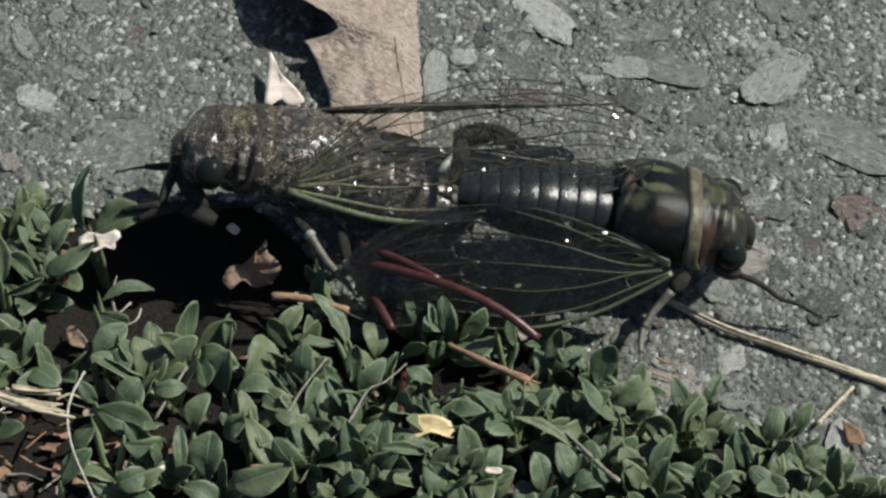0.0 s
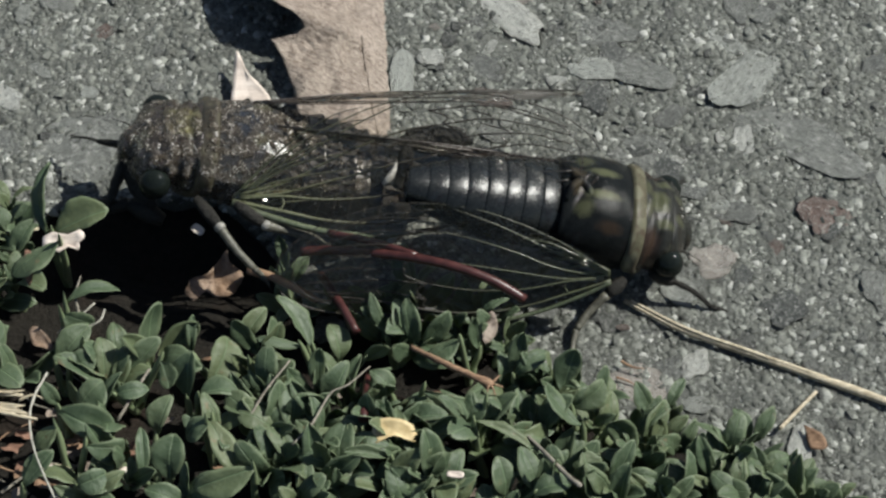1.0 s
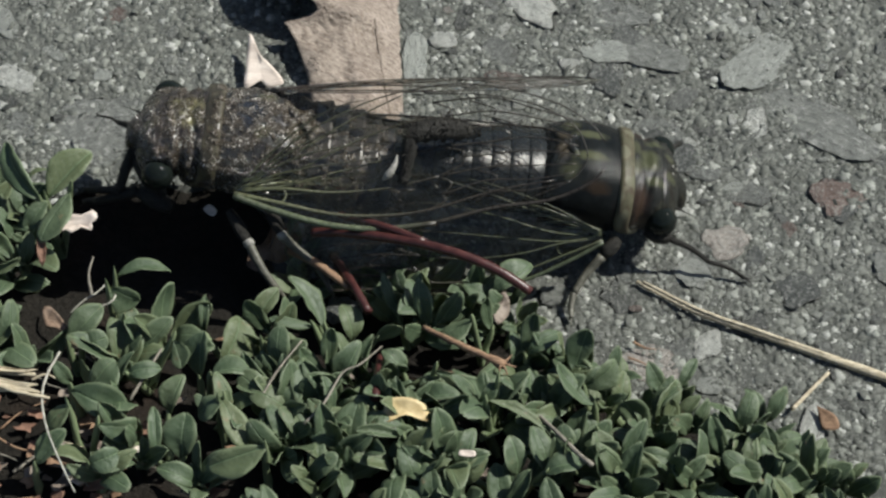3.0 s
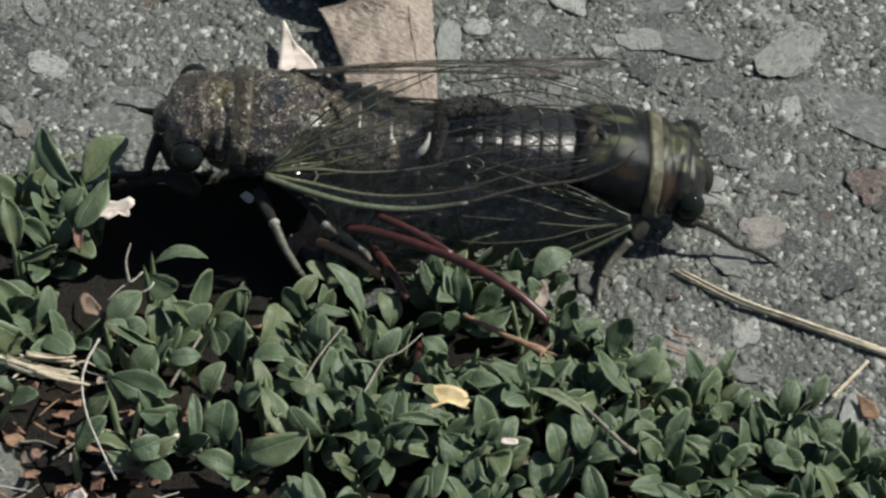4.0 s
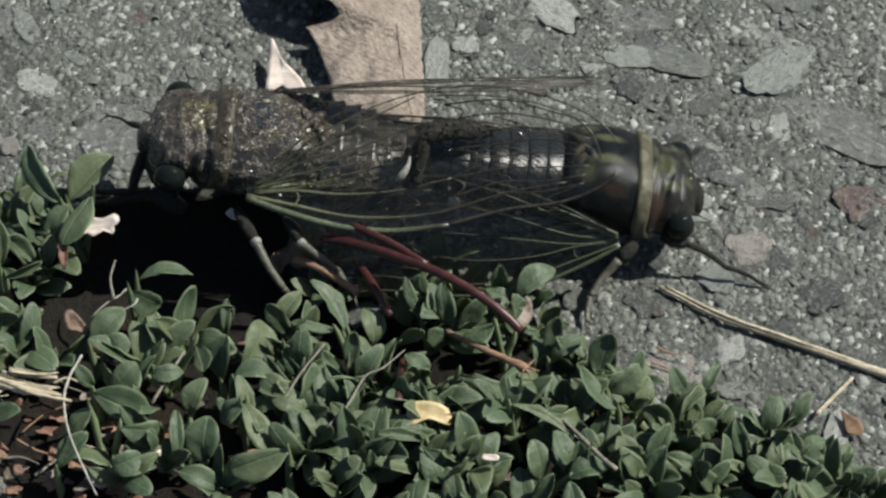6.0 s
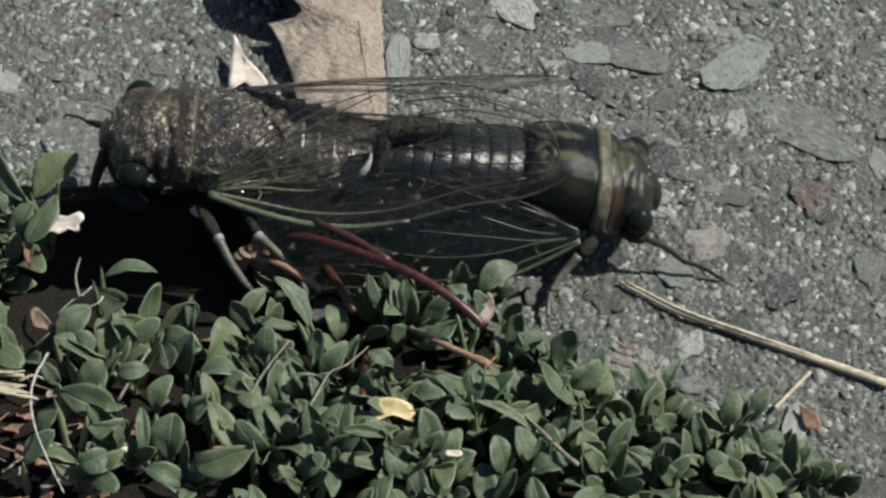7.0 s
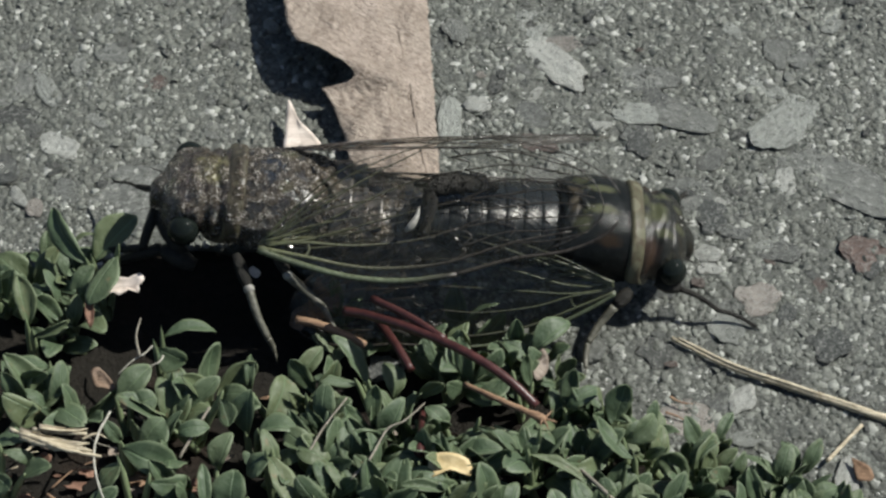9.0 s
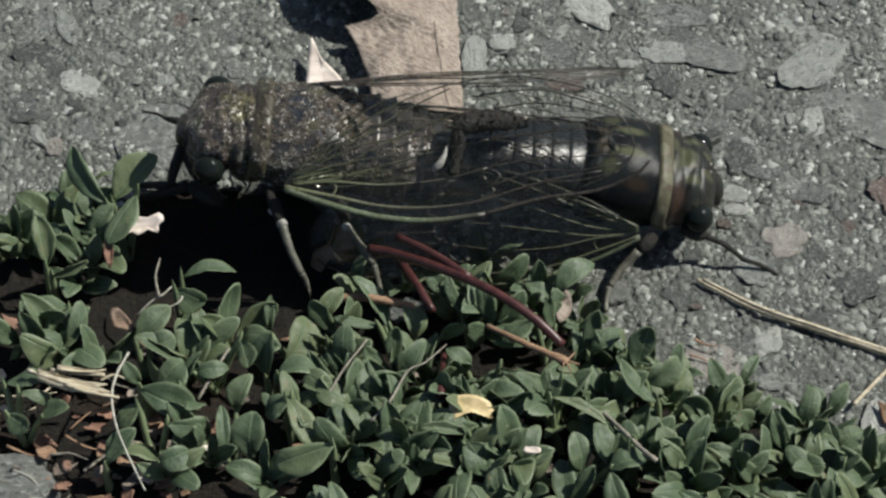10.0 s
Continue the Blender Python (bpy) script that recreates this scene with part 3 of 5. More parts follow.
def wing(name, parent, long, wide, matrix, label, thick=1.0, veins=None, lead=None):
    """A clear wing: membrane, stout front vein, and a net of thin veins."""
    us = [i / 46 for i in range(47)]
    us[-1] = 0.997
    bm = bmesh.new()
    rows = [[bm.verts.new(on_wing(u, k / 12, long, wide) * MM) for k in range(13)] for u in us]
    ring_faces(bm, rows, closed=False, caps=False)
    skin = part(name, bm, MEMBRANE, parent, label)
    skin.matrix_basis = matrix

    def vein(points, r0, r1, bm):
        line = smooth_line([on_wing(u, s, long, wide) for u, s in points], 6)
        n = len(line) - 1
        tube(line, [thick * (r0 + (r1 - r0) * i / n) for i in range(n + 1)], 5, bm)

    bm = bmesh.new()
    vein([(u, 0.0) for u in (0, 0.1, 0.25, 0.4, 0.55)], 0.42, 0.3, bm)
    part("front_vein", bm, lead or veins or VEIN, skin)
    bm = bmesh.new()
    vein([(u, 0.0) for u in (0.54, 0.7, 0.85, 0.95, 0.99)], 0.26, 0.12, bm)
    vein([(u, 1.0) for u in (0.02, 0.15, 0.35, 0.55, 0.7, 0.85, 0.95, 0.99)], 0.08, 0.08, bm)
    vein([(0.0, 0.3), (0.12, 0.14), (0.3, 0.1), (0.5, 0.1), (0.7, 0.14), (0.86, 0.2)], 0.26, 0.1, bm)
    vein([(0.02, 0.4), (0.13, 0.36), (0.26, 0.3), (0.42, 0.3), (0.55, 0.34)], 0.2, 0.1, bm)
    vein([(0.02, 0.5), (0.13, 0.4), (0.28, 0.48), (0.42, 0.52), (0.55, 0.55)], 0.18, 0.1, bm)
    vein([(0.02, 0.6), (0.15, 0.56), (0.3, 0.7), (0.45, 0.76), (0.56, 0.77)], 0.17, 0.09, bm)
    vein([(0.02, 0.8), (0.15, 0.8), (0.3, 0.9), (0.44, 0.97)], 0.15, 0.08, bm)
    vein([(0.13, 0.14), (0.14, 0.26), (0.13, 0.38)], 0.12, 0.1, bm)
    heads = [(0.52, 0.1), (0.56, 0.2), (0.55, 0.34), (0.61, 0.46), (0.55, 0.55), (0.62, 0.66), (0.56, 0.77), (0.52, 0.88)]
    ends = [0.15, 0.25, 0.36, 0.48, 0.6, 0.71, 0.81, 0.9]
    for (u, s), e in zip(heads, ends):
        w = 0.02 * math.sin(9 * s)
        vein([(u, s), (0.68, s * 0.5 + e * 0.5 + w), (0.8, e - w), (0.925 - 0.06 * abs(e - 0.5), e)], 0.1, 0.07, bm)
    for (a, b), (c, d) in zip(heads, heads[1:]):
        vein([(a, b), ((a + c) / 2 + 0.03, (b + d) / 2), (c, d)], 0.09, 0.09, bm)
        vein([(a + 0.13, b), ((a + c) / 2 + 0.15, (b + d) / 2), (c + 0.1, d)], 0.08, 0.08, bm)
    vein([(0.5, 0.95), (0.66, 0.93), (0.8, 0.915), (0.9, 0.85), (0.94, 0.6), (0.94, 0.35), (0.9, 0.16), (0.8, 0.06)], 0.07, 0.07, bm)
    part("vein_net", bm, veins or VEIN, skin)
    return skin


def hind_wing(parent, long, matrix, veins=None):
    """The short hind wing: a fan of green-gold veins from the hinge."""
    bm = bmesh.new()
    rows = []
    for i in range(16):
        u = i / 15
        half = 0.26 * long * math.sin(math.pi * min(1, u * 0.62 + 0.03))
        rows.append([bm.verts.new(Vector((long * u, half * (1 - k / 4) - 0.3 * u * long * (1 - u), 0.4 * math.sin(k + 5 * u))) * MM) for k in range(9)])
    ring_faces(bm, rows, closed=False, caps=False)
    skin = part("hind_wing", bm, MEMBRANE, parent, "clear hind wing with a fan of green-gold veins")
    skin.matrix_basis = matrix
    bm = bmesh.new()
    for k in range(7):
        s = -0.9 + 0.3 * k
        line = []
        for i in range(9):
            u = i / 8 * (0.95 - 0.12 * abs(s))
            half = 0.26 * long * math.sin(math.pi * min(1, u * 0.62 + 0.03))
            line.append((long * u, half * s - 0.3 * u * long * (1 - u) + 0.5 * math.sin(5 * u + k), 0.25))
        tube(smooth_line(line, 3), [0.15 - 0.0045 * i for i in range(25)], 6, bm)
    part("vein_net", bm, veins or VEIN, skin)
    return skin


def leg(parent, points, radii, material, foot=True, knee=None):
    """A leg along joints: one bar per joint, a knee where it shows, and a two-clawed foot."""
    bm = bmesh.new()
    line = smooth_line(points[:2] if len(points) < 3 else points[:2], 4)
    tube(line, [radii[0] * (0.75 + 0.5 * math.sin(math.pi * i / (len(line) - 1))) for i in range(len(line))], 10, bm, 0.1)
    top = part("leg", bm, DARKLEG, parent)
    for a, b, r, q in zip(points[1:], points[2:], radii[1:], radii[2:] + [radii[-1] * 0.6]):
        bm = bmesh.new()
        a, b = Vector(a), Vector(b)
        bend = (b - a).orthogonal().normalized() * 0.06 * (b - a).length
        line = smooth_line([a, a.lerp(b, 0.5) + bend, b], 5)
        tube(line, [r + (q - r) * i / (len(line) - 1) for i in range(len(line))], 8, bm, 0.12)
        for k in range(4):
            p = a.lerp(b, 0.35 + 0.18 * k)
            tube([p, p + Vector((0.3, -0.35 if k % 2 else 0.35, -0.25))], [0.07, 0.01], 4, bm)
        part("shin", bm, material, top)
    if knee:
        part("knee", blob(points[1], (knee, knee * 0.9, knee), 14, 10), JOINT, top, "pale knee joint")
    if foot:
        bm = bmesh.new()
        p = Vector(points[-1])
        way = (p - Vector(points[-2])).normalized()
        for k in (-1, 1):
            tube(smooth_line([p, p + way * 0.5 + Vector((0, 0.25 * k, 0)), p + way * 0.9 + Vector((0, 0.3 * k, -0.35))], 3), [0.12, 0.11, 0.1, 0.08, 0.06, 0.04, 0.02], 5, bm)
        part("claw", bm, material, top)
    return top


def cicada(name, label, at, turn, st, shell, band, tergite, grain=0.1, w=1.0, shield=None):
    """A cicada, head along +x, built from stations st (mm before or behind the middle of the thorax)."""
    root = tagged(new(name), label, "cicada", group="mating cicadas")
    root.empty_display_size = 0.004
    root.matrix_basis = Matrix.Translation(Vector(at) * MM) @ turn
    head, pro, col0, col1, end, tip = st["head"], st["pro"], st["col0"], st["col1"], st["end"], st["tip"]
    h, e = st.get("width", 6.2) * w, st["eye"]
    # head: a blunt wedge with a swollen brow
    ln = head - pro
    part("head", loft([(pro - 0.8, -0.2, h * 0.84, 3.9, 3.6), (pro + 0.3, -0.1, h * 0.87, 3.8, 3.8), (pro + ln * 0.4, -0.3, h * 0.83, 3.5, 3.7), (pro + ln * 0.7, -0.6, h * 0.68, 2.9, 3.3), (pro + ln * 0.9, -0.9, h * 0.45, 2.2, 2.6), (head, -1.1, h * 0.2, 1.1, 1.4)], 56, grain), shell, root)
    part("brow", loft([(pro + 0.3, 0.6, 1.6, 2.2, 2.0), (head - 0.8, -0.2, 1.9, 2.2, 2.4), (head + 0.7, -1.0, 1.5, 1.4, 2.0), (head + 1.1, -1.3, 0.6, 0.6, 0.9)], 28, grain), shell, root)
    for k in (-1, 1):
        eye = part("eye", blob((e[0], k * e[1], e[2]), (1.75, 1.6, 1.85), 24, 16), EYE, root, "shiny black bulging eye")
        bm = bmesh.new()
        p = Vector((head - 0.6, k * 2.2, -0.6))
        tube(smooth_line([p, p + Vector((0.9, 0.5 * k, 0.1)), p + Vector((2.6, 1.1 * k, -0.1))], 4), [0.2, 0.19, 0.17, 0.14, 0.1, 0.07, 0.05, 0.04, 0.03], 6, bm)
        part("antenna", bm, DARKLEG, root)
    for k in (-1, 0, 1):
        part("ocellus", blob((pro + 1.3 + 0.4 * (k == 0), 0.55 * k, 2.9 + (0.2 if k == 0 else 0)), (0.2, 0.2, 0.2), 8, 6), JOINT, root)
    # pronotum with slanting furrows, then the collar
    span = pro - col1
    bm = loft([(col1 - 0.6, 0, h * 0.99, 4.7, 4.0), (col1 + span * 0.25, 0, h * 0.93, 4.6, 4.1), (col1 + span * 0.5, 0, h * 0.87, 4.2, 4.1), (col1 + span * 0.75, 0, h * 0.88, 4.35, 4.0), (pro + 0.1, -0.1, h * 0.86, 3.9, 3.8)], 72, grain * 1.3, ((col1 + span * 0.4, 0.22, 0.5 if grain > 0.1 else 0.2), (col1 + span * 0.85, 0.3, 0.45 if grain > 0.1 else 0.2)))
    part("pronotum", bm, shell, root)
    bm = loft([(col0 - 0.1, 0.1, h * 0.98, 4.75, 4.0), (col0 + 0.2, 0.1, h * 1.02, 5.0, 4.1), ((col0 + col1) / 2, 0.1, h * 1.025, 4.95, 4.1), (col1, 0, h * 1.015, 4.8, 4.1), (col1 + 0.3, 0, h * 0.98, 4.55, 4.0)], 72, grain * 0.6)
    for v in bm.verts:
        low = max(0.0, 0.4 - v.co.z / MM)
        v.co.x += 0.13 * low * low * MM
    part("collar", bm, band, root)
    # thorax back shield and its raised cross
    ln = col0 - end
    bm = loft([(col0 + 0.3, 0.1, h * 0.96, 4.6, 4.6), (col0 - ln * 0.2, 0.1, h * 0.99, 5.3, 5.0), (col0 - ln * 0.5, 0.1, h * 1.0, 5.6, 5.2), (col0 - ln * 0.8, 0.1, h * 0.97, 5.2, 5.2), (end - 0.2, 0, h * 0.93, 4.7, 5.0)], 72, grain, ((end + 2.8, 0.5, 0.3), (col0 - ln * 0.25, -0.35, 0.12)))
    part("mesonotum", bm, shield or shell, root)
    bm = bmesh.new()
    for k in (-1, 1):
        for q in (-1, 1):
            tube(smooth_line([(end + 1.6, 0, 5.35), (end + 1.6 + 1.0 * q, 1.1 * k, 5.2), (end + 1.6 + 1.5 * q, 2.6 * k, 4.6)], 4), [0.6, 0.58, 0.54, 0.5, 0.46, 0.42, 0.36, 0.3, 0.2], 8, bm)
    part("cross_ridge", bm, shield or shell, root)
    # abdomen: overlapping rings
    rings, tall = 8, st.get("tall", 1.0)
    hw = st.get("belly", 5.9) * w
    for k in range(rings):
        a, b = k / rings, (k + 1) / rings
        xa, xb = end + 0.2 + (tip - end) * a, end + (tip - end) * b - 0.25
        prof = lambda s: (1 - 0.05 * s - st.get("taper", 0.55) * max(0, s - 0.3) ** 1.7 / 0.7**1.7)
        pa, pb = prof(a), prof(b)
        sink = st.get("droop", 0.0)
        bm = loft([(xa, sink * a, hw * pa * (0.95 if grain > 0.1 else 0.985), tall * 4.5 * pa * (0.95 if grain > 0.1 else 0.99), 4.4 * pa), (xa - 0.15, sink * a, hw * pa * 0.99, tall * 4.6 * pa * 0.99, 4.5 * pa), ((xa + xb) / 2, sink * (a + b) / 2, hw * (pa + pb) / 2 * 1.02, tall * 4.7 * (pa + pb) / 2 * 1.02, 4.5 * (pa + pb) / 2), (xb + 0.15, sink * b, hw * pb * (1.085 if grain > 0.1 else 1.012), tall * 4.7 * pb * (1.095 if grain > 0.1 else 1.012), 4.5 * pb), (xb, sink * b, hw * pb * (0.96 if grain > 0.1 else 0.985), tall * 4.55 * pb * (0.96 if grain > 0.1 else 0.995), 4.3 * pb)], 56, grain * 0.6, (), 3)
        for v in bm.verts:
            along = max(0.0, (end - v.co.x / MM) / (end - tip))
            v.co.y += st.get("sway", 0.0) * along * MM
            v.co.z += st.get("lift", 0.0) * along * MM
        part("abdomen_ring", bm, tergite, root)
    return root


def fur(root, names, count, seed, longest=0.8):
    """Short pale hairs lying back over the named parts of an insect, thick in patches."""
    rng = np.random.default_rng(seed)
    verts, faces = [], []
    for ob in [c for c in root.children if c.name.split(".")[0] in names]:
        polys = [p for p in ob.data.polygons if p.normal.z > -0.3]
        area = np.array([p.area for p in polys])
        for k in rng.choice(len(polys), int(count * area.sum() * 1e4), p=area / area.sum()):
            p = polys[k]
            corner = [ob.data.vertices[v].co for v in p.vertices]
            at = corner[0].lerp(corner[1], rng.random()).lerp(corner[2], rng.random() * 0.7)
            if noise.noise(at * 700 + Vector((seed, 0, 0))) + 0.6 * noise.noise(at * 1900) < rng.uniform(-0.05, 0.45):
                continue
            side = Vector((rng.normal(-0.7, 0.5), rng.normal(0, 0.6), rng.normal(0, 0.4)))
            way = (side - p.normal * side.dot(p.normal)).normalized() + p.normal * rng.uniform(0.1, 0.6)
            wide = way.cross(p.normal).normalized() * 0.02 * MM
            tip = at + way.normalized() * rng.uniform(0.25, longest) * MM
            base = at + p.normal * 0.01 * MM
            n = len(verts)
            verts += [base - wide, base + wide, tip, base + p.normal * 0.05 * MM]
            faces += [(n, n + 1, n + 2), (n + 1, n + 3, n + 2), (n + 3, n, n + 2)]
    me = bpy.data.meshes.new("fur")
    me.from_pydata(verts, [], faces)
    me.materials.append(FUR)
    ob = new("fur", me)
    ob.parent = root
    ob["label"] = "short pale glinting hairs"
    return ob


def frame_of(root, base, tip, edge, lean=9.0):
    """The pose, in the insect's space, of a wing with its hinge, tip and a place on its front edge given in the world (mm)."""
    base, tip, edge = Vector(base), Vector(tip), Vector(edge)
    x = (tip - base).normalized()
    y = edge - base
    y = (y - x * y.dot(x)).normalized()
    z = x.cross(y)
    m = Matrix((x, y, z)).transposed().to_4x4() @ pose(0, 0, 0, 0, 0, lean)
    m.translation = base * MM
    return root.matrix_basis.inverted() @ m


def local(root, *points):
    """World places (mm) in the insect's own millimetres."""
    inv = root.matrix_basis.inverted()
    return [(inv @ (Vector(p) * MM)) / MM for p in points]


LEFT_AT, LEFT_TURN = (-14.07, 2.53, 12.0), pose(0, 0, 0, 0, -9, 180)
RIGHT_AT, RIGHT_TURN = (21.6, 2.35, 7.5), pose(0, 0, 0, 0, 8, -1)
rock_meshes()
dusty = cicada("cicada", "dark furry cicada with painted pale glints, propped on the weeds", LEFT_AT, LEFT_TURN, dict(head=13.9, pro=10.8, col1=6.4, col0=4.8, end=-5.2, tip=-19.5, taper=0.42, eye=(10.9, 5.6, -0.6), width=6.0, belly=5.9, droop=-2.2), FURRY, FURRY_BAND, FURRY_TERGITE, 0.28, 1.0, SHIELD)
fur(dusty, ("head", "brow", "pronotum", "mesonotum", "cross_ridge", "abdomen_ring"), 90, 7, 0.45)
dusty_wings = [wing("forewing", dusty, 40, 14.0, frame_of(dusty, (-16.5, -5.0, 12.5), (22.5, -1.8, 16.4), (3.5, -7.6, 10.9)), "clear forewing with dark branching veins and a green front edge", 1.0, VEIN, FRONTVEIN)]
dusty_wings.append(wing("forewing", dusty, 37, 13.5, frame_of(dusty, (-14.2, 6.8, 16.0), (20.2, 12.3, 13.0), [3.2, 14.0, 10.3]), "clear forewing with dark branching veins, held upright", 0.75, DARKVEIN))
dusty_wings.append(hind_wing(dusty, 20, frame_of(dusty, (-16.2, -4.5, 12.0), (0.8, -1.4, 17.7), (-5.2, -4.9, 10.2), 0), HINDVEIN))
first_leg = leg(dusty, local(dusty, (-17.5, -4.7, 10.0), (-15.5, -7.8, 8.0), (-12.7, -11.6, 4.5), (-11.8, -12.3, 3.0)), [0.6, 0.55, 0.4, 0.25], LEG, knee=0.66)
second_leg = leg(dusty, local(dusty, (-12.2, -5.0, 10.0), (-9.9, -7.8, 8.0), (-5.7, -9.1, 5.0), (-3.8, -11.0, 3.0)), [0.6, 0.55, 0.4, 0.25], LEG, knee=0.62)
leg(dusty, local(dusty, (-25.1, -2.1, 8.0), (-28.3, 1.8, 11.0), (-29.8, -1.4, 8.0), (-33.9, -0.1, 6.0)), [0.95, 0.75, 0.5, 0.35], DARKLEG)
leg(dusty, local(dusty, (-23.9, -2.9, 7.0), (-27.7, -1.4, 8.0), (-32.2, -1.5, 6.0), (-34.3, -0.3, 4.0)), [0.95, 0.75, 0.5, 0.35], DARKLEG)
def tail_clasper():
    """The bristly black tail end: a bar up the last ring, then a ragged hook over the partner's back."""
    path = smooth_line(local(dusty, (1.6, -3.1, 13.5), (2.2, -1.3, 15.7), (2.5, 0.3, 17.4), (4.5, 1.1, 17.4), (7.2, 1.6, 17.1), (9.8, 2.2, 15.7)), 6)
    radii = [0.55 + 0.03 * k for k in range(12)] + [0.95, 1.05, 1.1, 1.15, 1.2, 1.2, 1.2, 1.2, 1.15, 1.15, 1.1, 1.05, 1.0, 0.95, 0.9, 0.8, 0.65, 0.5, 0.25]
    bm = tube(path, radii, 14, None, 0.4)
    rng = random.Random(9)
    for k in range(150):
        i = rng.randrange(4, len(path))
        out = Vector((rng.gauss(0.3, 0.5), rng.gauss(0, 0.7), rng.gauss(0.4, 0.7))).normalized()
        p = path[i] + out * radii[i] * 0.8
        tube([p, p + out * rng.uniform(0.3, 0.75)], [rng.uniform(0.1, 0.22), 0.03], 4, bm)
    part("tail_clasper", bm, DARKLEG, dusty, "black bristly tail end")


tail_clasper()
leg(dusty, local(dusty, (-26.5, 6.5, 8.5), (-31.5, 9.2, 6.5), (-34.5, 12.1, 4.0)), [0.4, 0.2, 0.12], DARKLEG)
part("tail_plate", tube(smooth_line(local(dusty, (-0.3, -4.4, 15.6), (0.4, -3.9, 16.2), (0.9, -3.1, 16.7), (1.1, -2.2, 17.1)), 4), [0.15, 0.25, 0.36, 0.42, 0.42, 0.4, 0.36, 0.32, 0.28, 0.24, 0.2, 0.15, 0.08], 10), JOINT, dusty, "pale plate under the tail")
smooth = cicada("cicada", "glossy black cicada with olive collar and green marks on asphalt", RIGHT_AT, RIGHT_TURN, dict(head=10.6, pro=8.0, col1=4.5, col0=3.2, end=-4.6, tip=-21.5, eye=(8.5, 5.1, 0.1), width=6.3, belly=4.8, tall=0.9, lift=2.2, sway=-2.4), GLOSSY, GLOSSY_BAND, TERGITE, 0.06, 1.0, GLOSSY_SHIELD)
wing("forewing", smooth, 36, 13.0, frame_of(smooth, (23.4, -6.4, 7.0), (-8.8, -8.0, 5.0), (10.5, -10.9, 0.8)), "clear forewing lying dark over the shaded ground", 0.7, DIMVEIN, FRONTVEIN)
wing("forewing", smooth, 34, 12.5, frame_of(smooth, (18.5, 7.8, 9.0), (-14.6, 10.5, 8.0), [4.8, 17.0, -2.2]), "clear forewing with brownish sheen, held upright", 1.5, DARKVEIN)
hind_wing(smooth, 11, frame_of(smooth, (23.1, -6.0, 8.3), (7.2, -4.4, 7.0), (13.5, -5.9, 4.0), 0), DIMVEIN)
leg(smooth, local(smooth, (25.3, -4.4, 5.0), (23.5, -6.0, 4.0), (20.4, -9.3, 1.5), (20.1, -12.0, 0.5)), [0.7, 0.55, 0.4, 0.25], LEG)
leg(smooth, local(smooth, (28.2, -3.1, 5.0), (31.0, -3.9, 4.5), (35.4, -5.2, 2.2), (39.6, -6.2, 0.6)), [0.75, 0.36, 0.27, 0.2], DARKLEG)
leg(smooth, local(smooth, (29.0, 9.1, 5.0), (30.7, 9.2, 4.0), (32.9, 11.5, 3.0)), [0.5, 0.35, 0.3], DARKLEG)


# ---- weeds ----
LEAVES = []


def leaf_meshes():
    """Leaf blades 7 mm long along +x: boat-shaped about the midrib, bowed along their length, with rolled edges."""
    kinds = ((2.9, 0.5, 0.5, 0.0, 2.0), (2.5, 0.9, 0.3, 0.4, 1.8), (3.1, 0.35, 0.9, -0.5, 2.3), (2.7, 0.6, -0.6, 0.3, 1.7), (2.2, 1.1, 0.8, 0.2, 1.7), (2.9, 0.2, 0.2, 0.5, 1.8), (2.6, 1.2, 0.1, -0.4, 1.9), (2.8, -0.4, 1.1, 0.0, 1.9), (3.3, 0.5, 0.7, 0.3, 1.6), (2.4, 0.7, 1.3, -0.2, 1.6), (2.7, 0.8, -0.9, -0.3, 2.1), (2.5, 0.4, 1.0, 0.6, 1.5))
    for k, (wide, fold, bow, skew, tip) in enumerate(kinds):
        bm = bmesh.new()
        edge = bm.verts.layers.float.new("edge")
        sides = []
        spine = [Vector((0, 0, 0))]
        for i in range(14):
            a = bow * (0.35 - 1.35 * i / 13)
            spine.append(spine[-1] + Vector((math.cos(a), 0, math.sin(a))) * 0.5)
        for top in (1, -1):
            rows = []
            for i, at in enumerate(spine):
                u = i / 14
                half = wide / 2 * max(0.12, math.sin(math.pi / 2 * u / 0.58) ** 0.85 if u < 0.58 else (1 - ((u - 0.58) / 0.43) ** tip) ** 0.64)
                half *= 1 + 0.07 * noise.noise(Vector((u * 7, k * 2.3, 0)))
                row = []
                for j in range(7):
                    s = (j - 3) / 3
                    y = half * s * (1 - 0.12 * abs(fold) * s * s) + skew * math.sin(math.pi * u)
                    z = fold * half * (0.75 * abs(s) ** 1.25 - 0.3 * s**4)
                    z += 0.34 * noise.noise(Vector((u * 3, s * 1.3, k * 3.1))) + 0.26 * s * s * noise.noise(Vector((u * 6, s, k * 5.7)))
                    v = bm.verts.new((at + Vector((0, y, z + 0.05 * top * (1 - 0.6 * s * s)))) * MM)
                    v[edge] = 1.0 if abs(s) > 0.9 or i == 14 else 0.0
                    row.append(v)
                rows.append(row)
            ring_faces(bm, rows, closed=False, caps=False)
            sides.append(rows)
        a, b = sides
        rim = lambda r: [row[0] for row in r] + r[-1][1:] + [row[-1] for row in reversed(r[:-1])] + list(reversed(r[0][1:-1]))
        ra, rb = rim(a), rim(b)
        for i in range(len(ra)):
            j = (i + 1) % len(ra)
            bm.faces.new((ra[i], ra[j], rb[j], rb[i]))
        bmesh.ops.recalc_face_normals(bm, faces=bm.faces)
        me = bpy.data.meshes.new("leaf")
        bm.to_mesh(me)
        bm.free()
        me.materials.append(LEAF)
        me.polygons.foreach_set("use_smooth", [True] * len(me.polygons))
        LEAVES.append((me, wide))


